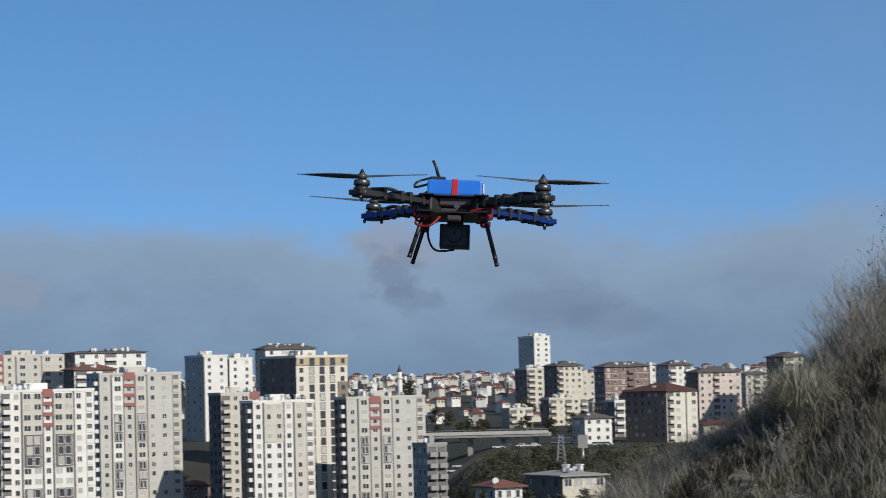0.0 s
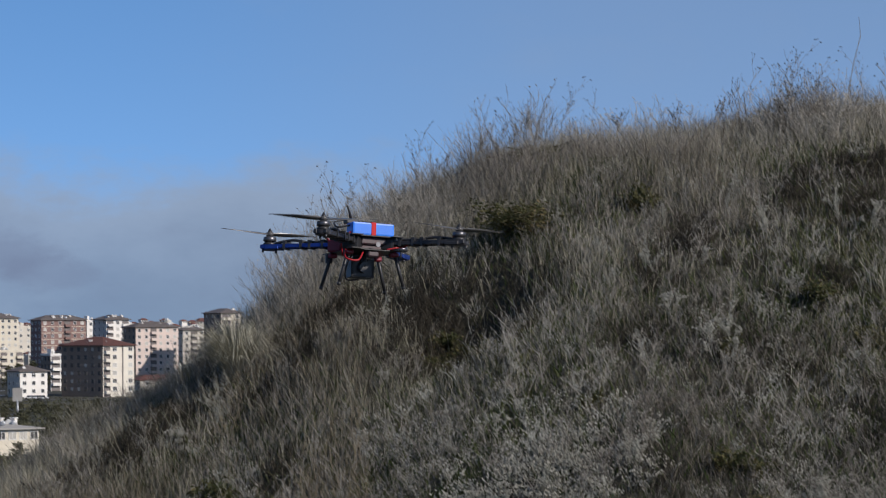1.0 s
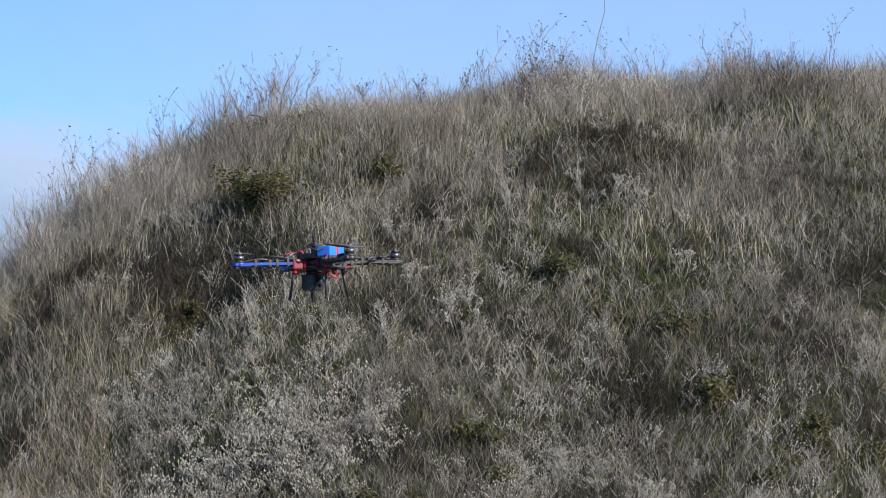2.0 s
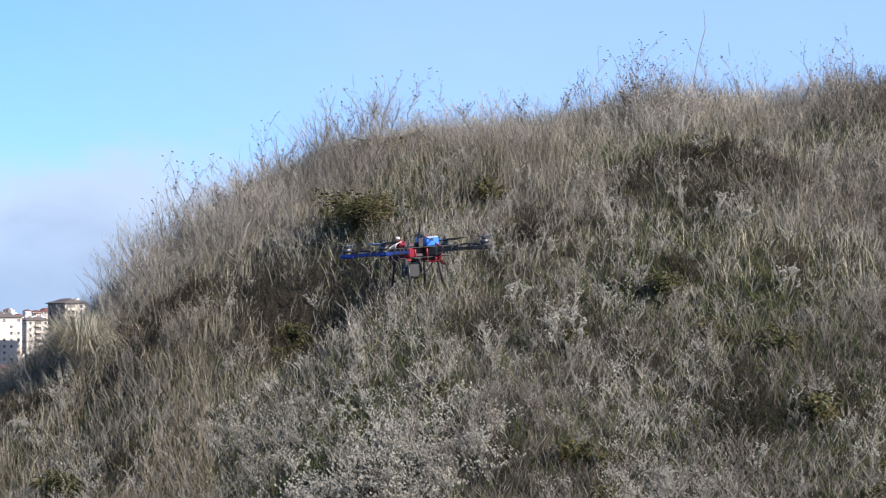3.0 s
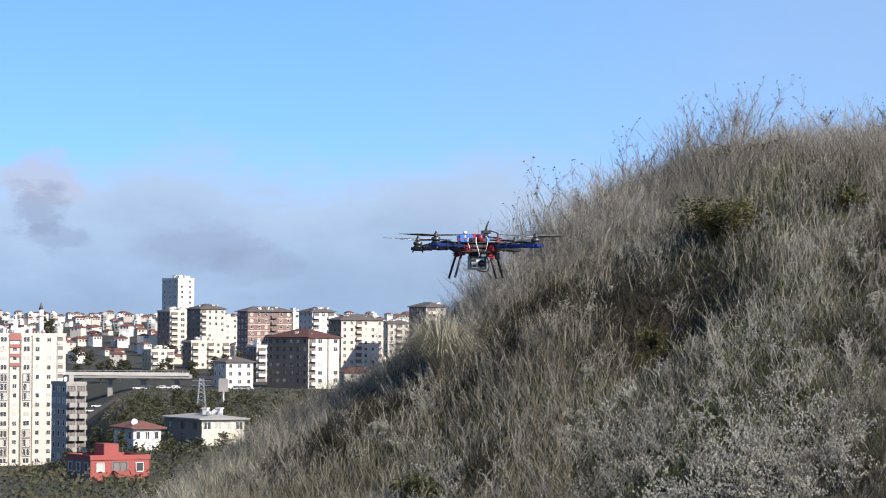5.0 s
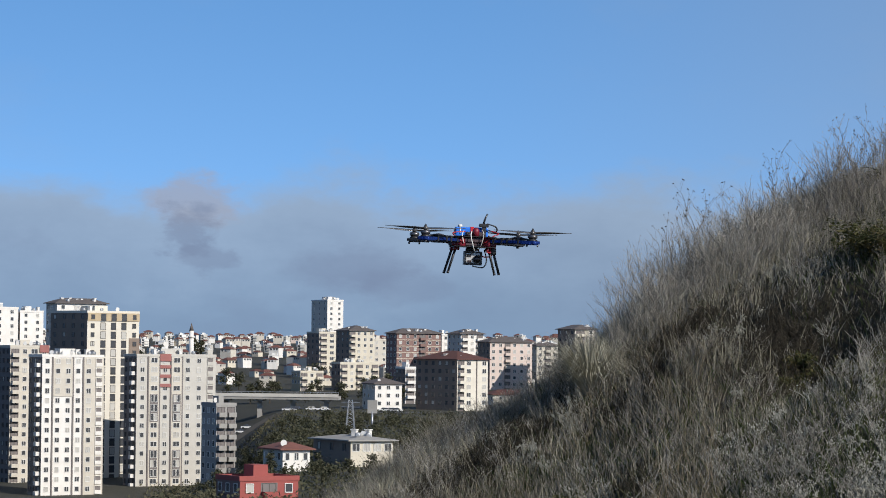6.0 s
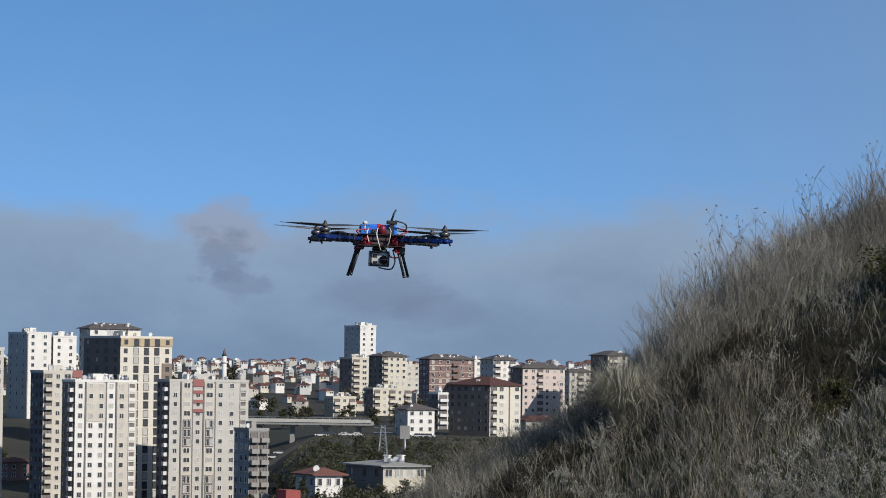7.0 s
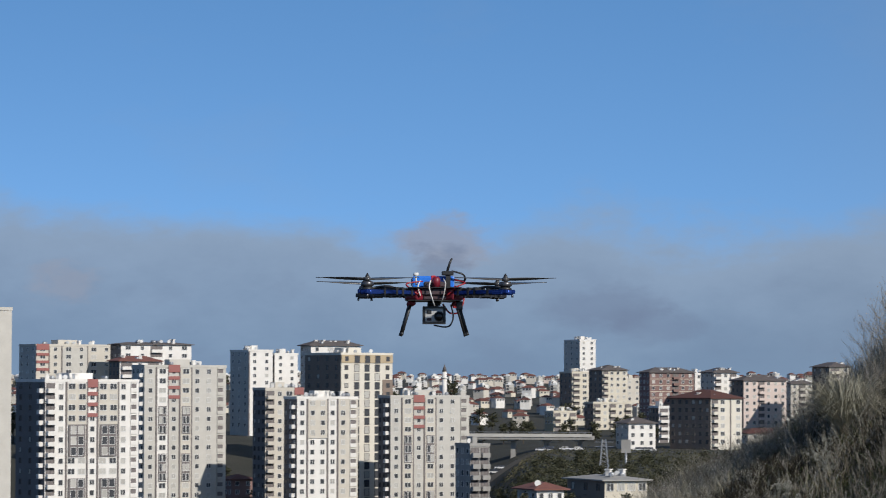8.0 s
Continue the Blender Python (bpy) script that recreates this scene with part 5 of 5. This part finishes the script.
# ---- the drone ----
CARBON = paint("black nylon", (0.018, 0.018, 0.02), (0.03, 0.03, 0.032), 0.45, scale=30)
BLUEARM = paint("blue anodised metal", (0.018, 0.05, 0.23), (0.026, 0.07, 0.30), 0.38, 0.7, scale=30)
REDARM = paint("red nylon", (0.21, 0.014, 0.03), (0.14, 0.012, 0.022), 0.45, scale=30)
BATT = paint("blue battery wrap", (0.02, 0.17, 0.72), (0.03, 0.22, 0.80), 0.35, scale=25, mix=0.6)
STRAP = paint("red strap", (0.55, 0.02, 0.03), (0.40, 0.02, 0.03), 0.8, scale=60)
ALU = paint("motor bell", (0.16, 0.16, 0.17), (0.06, 0.06, 0.065), 0.38, 0.8, scale=60)
BLACK = paint("black plastic", (0.022, 0.022, 0.024), (0.04, 0.04, 0.04), 0.4, scale=40)
SILVER = paint("silver camera body", (0.55, 0.55, 0.54), (0.42, 0.42, 0.42), 0.4, 0.2, scale=50)
WIRE_R = paint("red wire", (0.34, 0.016, 0.022), (0.26, 0.014, 0.02), 0.4, scale=40)
WIRE_W = paint("white wire", (0.72, 0.72, 0.70), (0.6, 0.6, 0.58), 0.5, scale=40)
LENS = paint("lens glass", (0.01, 0.01, 0.012), (0.015, 0.015, 0.02), 0.05, scale=40)
CIRCUIT = paint("circuit board", (0.05, 0.05, 0.06), (0.10, 0.02, 0.02), 0.5, scale=60)

ARM = 0.17        # a motor's offset along each axis


def bent(bm, points, r, n=6):
    """A wire: the points are rounded into a smooth curve."""
    pts = [Vector(p) for p in points]
    out = []
    for i in range(len(pts) - 1):
        a, b, c, d = pts[max(i - 1, 0)], pts[i], pts[i + 1], pts[min(i + 2, len(pts) - 1)]
        for k in range(5):
            t = k / 5
            out.append(0.5 * ((2 * b) + (c - a) * t + (2 * a - 5 * b + 4 * c - d) * t * t + (3 * b - a - 3 * c + d) * t ** 3))
    out.append(pts[-1])
    tube(bm, out, r, n)


def make_drone():
    """A quadcopter that faces +Y; its origin lies in the plane of the arms."""
    d = thing("drone", "flying quadcopter drone with blue and black arms and blue battery", "drone")
    props = []
    for plate, z in (("top_plate", 0.010), ("bottom_plate", -0.022)):
        bm = bmesh.new()
        box(bm, -0.06, 0.06, -0.072, 0.072, z - 0.001, z + 0.001)
        for sx in (-1, 1):
            for sy in (-1, 1):
                box(bm, sx * 0.052 - 0.014, sx * 0.052 + 0.014, sy * 0.075 - 0.016, sy * 0.075 + 0.016, z - 0.0009, z + 0.0009)
        part(plate, bm, CARBON, d)
    for k in range(8):
        bm = bmesh.new()
        tube(bm, [((-1) ** k * 0.05, (-0.06 + 0.04 * (k // 2)), -0.022), ((-1) ** k * 0.05, (-0.06 + 0.04 * (k // 2)), 0.010)], 0.004, 8)
        part("standoff", bm, REDARM, d)
    for sx in (-1, 1):
        for sy in (-1, 1):
            ang = math.atan2(sy, sx)
            m = Matrix.Rotation(ang, 4, "Z")
            length = ARM * math.sqrt(2)
            col = BLUEARM if sy > 0 else CARBON
            # a boxed girder of two rails with cross ribs, deeper at the root
            bm = bmesh.new()
            for s in (-1, 1):
                v = box(bm, 0.055, length + 0.018, s * 0.013 - 0.004, s * 0.013 + 0.004, -0.008, 0.002)
            for i in range(6):
                x = 0.07 + i * 0.031
                box(bm, x - 0.004, x + 0.004, -0.010, 0.010, -0.007, 0.001)
            box(bm, length - 0.030, length + 0.004, -0.019, 0.019, -0.010, -0.002)
            tube(bm, [(length, 0, -0.011), (length, 0, 0.001)], 0.0185, 14)
            bevelled(bm, 0.0012, 1)
            arm = part("arm", bm, col, d, "blue moulded arm" if sy > 0 else "black moulded arm", m)
            bm = bmesh.new()
            box(bm, 0.036, 0.084, -0.020, 0.020, -0.021, 0.0088)
            part("arm_clamp", bevelled(bm, 0.005, 2), REDARM if sy > 0 else CARBON, arm, "dark red arm clamp" if sy > 0 else "")
            # clips, ties and the speed controller that sit along the arm
            bm = bmesh.new()
            box(bm, 0.095, 0.15, -0.009, 0.009, 0.0025, 0.008)
            part("speed_controller", bevelled(bm, 0.002, 1), BLACK, arm)
            for x in (0.098, 0.131, 0.153, 0.196):
                bm = bmesh.new()
                box(bm, x - 0.003, x + 0.003, -0.0180, 0.0180, -0.0105, -0.0083)
                box(bm, x - 0.003, x + 0.003, -0.0185, -0.0170, -0.0105, 0.0075)
                box(bm, x - 0.003, x + 0.003, 0.0170, 0.0185, -0.0105, 0.0075)
                box(bm, x - 0.004, x + 0.004, -0.0180, 0.0180, 0.0024, 0.0095)
                part("cable_tie", bm, BLACK, arm)
            for s in (-1, 1):
                bm = bmesh.new()
                tube(bm, [(length + 0.012 * s, 0.012 * s, -0.017), (length + 0.012 * s, 0.012 * s, -0.0105)], 0.003, 6)
                part("screw", bm, ALU, arm)
            bm = bmesh.new()
            bent(bm, [(0.148, 0.004, 0.007), (0.18, 0.006, 0.011), (0.225, 0.0, 0.005)], 0.0035)
            part("motor_lead", bm, BLACK, arm)
            # motor: base, bell, shaft and nut
            mo = m @ Matrix.Translation((length, 0, 0))
            bm = bmesh.new()
            tube(bm, [(0, 0, 0.0005), (0, 0, 0.006), (0, 0, 0.0065), (0, 0, 0.010)], [0.0150, 0.0155, 0.0120, 0.0120], 18)
            motor = part("motor", bm, BLACK, d, "", mo)
            bm = bmesh.new()
            tube(bm, [(0, 0, 0.010), (0, 0, 0.0112), (0, 0, 0.018), (0, 0, 0.021), (0, 0, 0.0225)], [0.0140, 0.0155, 0.0155, 0.0135, 0.006], 18)
            part("bell", bm, ALU, motor, "bright metal motor bell")
            bm = bmesh.new()
            tube(bm, [(0, 0, 0.0225), (0, 0, 0.027), (0, 0, 0.0285), (0, 0, 0.034), (0, 0, 0.042)], [0.0055, 0.0055, 0.0068, 0.0055, 0.001], 12)
            part("prop_nut", bm, BLACK, motor)
            # two-bladed propeller with twist and taper
            bm = bmesh.new()
            tube(bm, [(0, 0, -0.004), (0, 0, 0.004)], 0.009, 12)
            for s in (-1, 1):
                prev = None
                for i in range(9):
                    f = i / 8
                    x = s * (0.006 + 0.121 * f)
                    c = 0.008 + 0.013 * math.sin(math.pi * min(f * 0.75 + 0.16, 1)) - 0.010 * f ** 3
                    tw = radians(26 - 19 * f) * s * sx * sy
                    row = []
                    for u, h in ((-0.5, 0.0), (-0.1, 0.0016 * (1 - 0.5 * f)), (0.5, 0.0), (-0.1, -0.0008)):
                        yy, zz = u * c * s, h
                        row.append(bm.verts.new((x, yy * math.cos(tw) - zz * math.sin(tw), yy * math.sin(tw) + zz * math.cos(tw) + 0.004 * f)))
                    if prev:
                        for k in range(4):
                            fc = bm.faces.new((prev[k], prev[(k + 1) % 4], row[(k + 1) % 4], row[k]))
                            fc.smooth = True
                    prev = row
                bm.faces.new(prev)
            bmesh.ops.recalc_face_normals(bm, faces=bm.faces)
            p = part("propeller", bm, PROPM, d, "two-bladed grey plastic propeller", Matrix.Translation(mo.translation + Vector((0, 0, 0.0275))))
            props.append((p, sx * sy, mo.translation + Vector((0, 0, 0.0275))))
            # landing leg, splayed out, with a rubber foot
            root, foot = Vector((sx * 0.057, sy * 0.050, -0.020)), Vector((sx * 0.082, sy * 0.056, -0.107))
            bm = bmesh.new()
            tube(bm, [root, root.lerp(foot, 0.5), foot], [0.0044, 0.0041, 0.004], 8)
            leg = part("leg", bm, CARBON, d, "black tubular leg")
            bm = bmesh.new()
            tube(bm, [root.lerp(foot, 0.94), root.lerp(foot, 1.02)], 0.0045, 8)
            part("rubber_foot", bm, BLACK, leg)
            bm = bmesh.new()
            box(bm, root.x - 0.010, root.x + 0.010, root.y - 0.010, root.y + 0.010, -0.034, -0.0235)
            part("leg_mount", bevelled(bm, 0.003, 1), REDARM, leg, "red leg clamp")
    # battery across the tail, with its strap, plug and leads
    bm = bmesh.new()
    box(bm, -0.0525, 0.0525, -0.062, -0.020, 0.012, 0.042)
    bat = part("battery", bevelled(bm, 0.004, 2), BATT, d, "blue shrink-wrapped battery pack")
    bm = bmesh.new()
    box(bm, -0.0068, 0.0068, -0.0632, -0.0188, 0.0108, 0.0432)
    part("strap", bevelled(bm, 0.002, 1), STRAP, bat, "red hook-and-loop strap")
    bm = bmesh.new()
    box(bm, 0.0535, 0.0560, -0.052, -0.030, 0.018, 0.036)
    part("end_cap", bm, WIRE_W, bat)
    # the boards and wiring packed between the plates
    bm = bmesh.new()
    box(bm, -0.040, 0.040, -0.052, 0.056, -0.0205, -0.009)
    box(bm, -0.030, 0.034, -0.060, 0.062, -0.009, 0.0085)
    part("power_board", bevelled(bm, 0.003, 1), CIRCUIT, d, "dark board and wiring packed between the plates")
    # electronics before the battery
    bm = bmesh.new()
    box(bm, -0.026, 0.026, -0.010, 0.046, 0.0115, 0.026)
    part("flight_controller", bevelled(bm, 0.003, 1), CIRCUIT, d, "dark flight controller board in a case")
    bm = bmesh.new()
    tube(bm, [(-0.004, 0.052, 0.0115), (-0.004, 0.052, 0.032), (-0.004, 0.052, 0.038)], [0.0105, 0.0105, 0.006], 14)
    part("beacon", bm, REDARM, d, "red domed beacon")
    bm = bmesh.new()
    box(bm, -0.050, -0.020, -0.016, 0.006, 0.043, 0.054)
    rec = part("receiver", bevelled(bm, 0.002, 1), BLACK, d, "black radio receiver")
    bm = bmesh.new()
    box(bm, -0.042, -0.030, -0.012, 0.002, 0.0115, 0.043)
    part("receiver_post", bm, CARBON, rec)
    bm = bmesh.new()
    tube(bm, [(-0.034, -0.004, 0.054), (-0.040, -0.006, 0.074), (-0.046, -0.006, 0.086)], [0.0035, 0.003, 0.0025], 8)
    part("antenna", bm, BLACK, rec, "short black whip antenna")
    bm = bmesh.new()
    tube(bm, [(0.046, 0.040, 0.017), (0.046, 0.040, 0.040)], 0.0022, 6)
    tube(bm, [(0.046, 0.040, 0.039), (0.046, 0.040, 0.041), (0.046, 0.040, 0.048)], [0.004, 0.0075, 0.006], 12)
    part("gps_puck", bm, WIRE_W, d, "small white puck on a post")
    # wiring
    for pts, mat, r in (([(-0.052, -0.04, 0.035), (-0.078, -0.03, 0.030), (-0.074, 0.0, 0.045), (-0.045, 0.0, 0.054)], BLACK, 0.0024),
                        ([(-0.05, -0.05, 0.02), (-0.078, -0.06, 0.0), (-0.072, -0.05, -0.035), (-0.05, -0.02, -0.036)], WIRE_R, 0.0022),
                        ([(-0.062, -0.045, -0.02), (-0.072, -0.07, -0.045), (-0.045, -0.078, -0.050), (-0.025, -0.06, -0.028)], WIRE_R, 0.0024),
                        ([(0.03, -0.07, -0.02), (0.055, -0.076, -0.014), (0.075, -0.066, -0.010), (0.088, -0.082, 0.0)], WIRE_R, 0.0022),
                        ([(-0.03, 0.07, -0.01), (-0.055, 0.078, 0.012), (-0.075, 0.066, 0.022), (-0.05, 0.05, 0.03)], WIRE_R, 0.002),
                        ([(0.035, 0.07, -0.012), (0.06, 0.075, 0.006), (0.07, 0.06, 0.02), (0.03, 0.05, 0.026)], WIRE_R, 0.002),
                        ([(0.01, 0.055, 0.028), (0.014, 0.074, 0.01), (0.006, 0.076, -0.02), (0.0, 0.06, -0.035)], WIRE_W, 0.0017),
                        ([(-0.022, 0.055, 0.032), (-0.026, 0.076, 0.02), (-0.022, 0.07, -0.01), (-0.015, 0.05, -0.03)], WIRE_W, 0.0016),
                        ([(0.035, 0.045, 0.028), (0.042, 0.072, 0.012), (0.036, 0.076, -0.012)], WIRE_W, 0.0016),
                        ([(-0.045, -0.045, -0.030), (-0.050, -0.02, -0.062), (-0.036, 0.01, -0.086), (0.0, 0.02, -0.083)], BLACK, 0.0022)):
        bm = bmesh.new()
        bent(bm, pts, r)
        part("wire", bm, mat, d)
    bm = bmesh.new()
    box(bm, -0.014, 0.014, -0.066, -0.046, -0.038, -0.0235)
    part("power_module", bevelled(bm, 0.003, 1), CIRCUIT, d)
    bm = bmesh.new()
    tube(bm, [(0.006, -0.073, -0.010), (0.006, -0.077, -0.010)], 0.006, 12)
    part("buzzer", bm, ALU, d)
    bm = bmesh.new()
    box(bm, -0.070, -0.054, 0.054, 0.064, -0.046, -0.0235)
    part("video_sender", bevelled(bm, 0.002, 1), BLACK, d)
    # gimbal arm and the action camera in its frame
    bm = bmesh.new()
    tube(bm, [(0, 0.02, -0.0235), (0, 0.02, -0.034)], 0.016, 16)
    tube(bm, [(0.0, 0.016, -0.030), (0.0, -0.006, -0.033), (0.0, -0.008, -0.057)], 0.007, 8)
    gim = part("gimbal", bm, BLACK, d, "black gimbal arm with its motor")
    bm = bmesh.new()
    tube(bm, [(0.0, -0.014, -0.058), (0.0, 0.0, -0.058)], 0.013, 16)
    part("gimbal_motor", bm, BLACK, gim)
    bm = bmesh.new()
    x0, x1, z0, z1 = -0.0285, 0.0285, -0.080, -0.036
    for b in ((x0, x1, z0, z0 + 0.004), (x0, x1, z1 - 0.004, z1), (x0, x0 + 0.006, z0 + 0.004, z1 - 0.004), (x1 - 0.006, x1, z0 + 0.004, z1 - 0.004)):
        box(bm, b[0], b[1], 0.0, 0.040, b[2], b[3])
    box(bm, x0, x1, 0.0, 0.004, z0, z1)
    part("camera_cage", bm, BLACK, gim, "black camera cage")
    bm = bmesh.new()
    box(bm, -0.0245, 0.0245, 0.0045, 0.037, -0.0755, -0.0405)
    act = part("action_camera", bevelled(bm, 0.003, 2), SILVER, d, "silver action camera")
    bm = bmesh.new()
    tube(bm, [(-0.012, 0.036, -0.061), (-0.012, 0.043, -0.061), (-0.012, 0.0435, -0.061)], [0.0125, 0.0125, 0.010], 20)
    part("lens_ring", bm, BLACK, act)
    bm = bmesh.new()
    tube(bm, [(-0.012, 0.0435, -0.061), (-0.012, 0.045, -0.061), (-0.012, 0.046, -0.061)], [0.0098, 0.007, 0.002], 16)
    part("lens", bm, LENS, act)
    bm = bmesh.new()
    box(bm, 0.007, 0.019, 0.0365, 0.0385, -0.055, -0.045)
    part("display", bm, BLACK, act)
    bm = bmesh.new()
    box(bm, 0.007, 0.018, 0.0365, 0.038, -0.072, -0.065)
    part("badge", bm, CIRCUIT, act)
    return d, props


PROPM = paint("grey propeller plastic", (0.06, 0.06, 0.062), (0.10, 0.10, 0.10), 0.25, scale=20)
drone, propellers = make_drone()


def motions():
    """The drone flies off, turns round and comes back; its propellers spin."""
    flight = [  # seconds, x, y, z, heading to the left, nose down, bank to the right
        (0.0, -0.899, 6.0, 0.350, 6.2, 4.5, 3.3), (0.2, -0.697, 6.2, 0.340, 6.5, 4.6, 2.9), (0.4, -0.520, 6.5, 0.316, 8.3, 4.8, 2.5), (0.5, -0.433, 6.65, 0.308, 9.7, 4.9, 2.3),
        (0.6, -0.348, 6.75, 0.286, 12, 4.8, 2.6), (0.8, -0.175, 7, 0.251, 17, 4.6, 3.3), (1.0, -0.009, 7.4, 0.214, 22.6, 4.3, 3.8), (1.2, 0.163, 7.7, 0.160, 31, 3.5, 4),
        (1.5, 0.392, 8.2, 0.111, 40, 3.8, 3.3), (1.7, 0.491, 8.5, 0.103, 49, 3.5, 2.5), (2.8, 0.705, 10, 0.208, 98, 5, 0), (3.0, 0.643, 10, 0.233, 107, 4, 0),
        (3.5, 0.377, 9.9, 0.283, 130, 1, 0), (4.0, 0.152, 10.3, 0.309, 156, 0, 0), (4.5, -0.084, 10.6, 0.271, 180, -1, 0), (5.0, -0.329, 10.7, 0.284, 193, -1, 0),
        (5.2, -0.429, 10.6, 0.297, 193, 0, 0), (6.3, -0.902, 9.8, 0.369, 191, 1, -2), (6.5, -0.958, 9.6, 0.376, 191, 1, -2), (7.0, -1.079, 9, 0.392, 192, 1, -1.5),
        (7.5, -1.183, 8.3, 0.355, 191.5, 0, 0), (8.0, -1.349, 7.8, 0.242, 192, 0, 0),
    ]
    walk(drone, [(t, pose(x, y, z) @ pose(0, 0, 0, 0, 0, h) @ pose(0, 0, 0, -nose, bank, 0)) for t, x, y, z, h, nose, bank in flight])
    for i, (ob, hand, at) in enumerate(propellers):
        walk(ob, [(k / FPS, Matrix.Translation(at) @ pose(0, 0, 0, 0, 0, (-10, 6, 12, -4)[i] + hand * 84 * k)) for k in range(int(8.0 * FPS) + 1)])


motions()
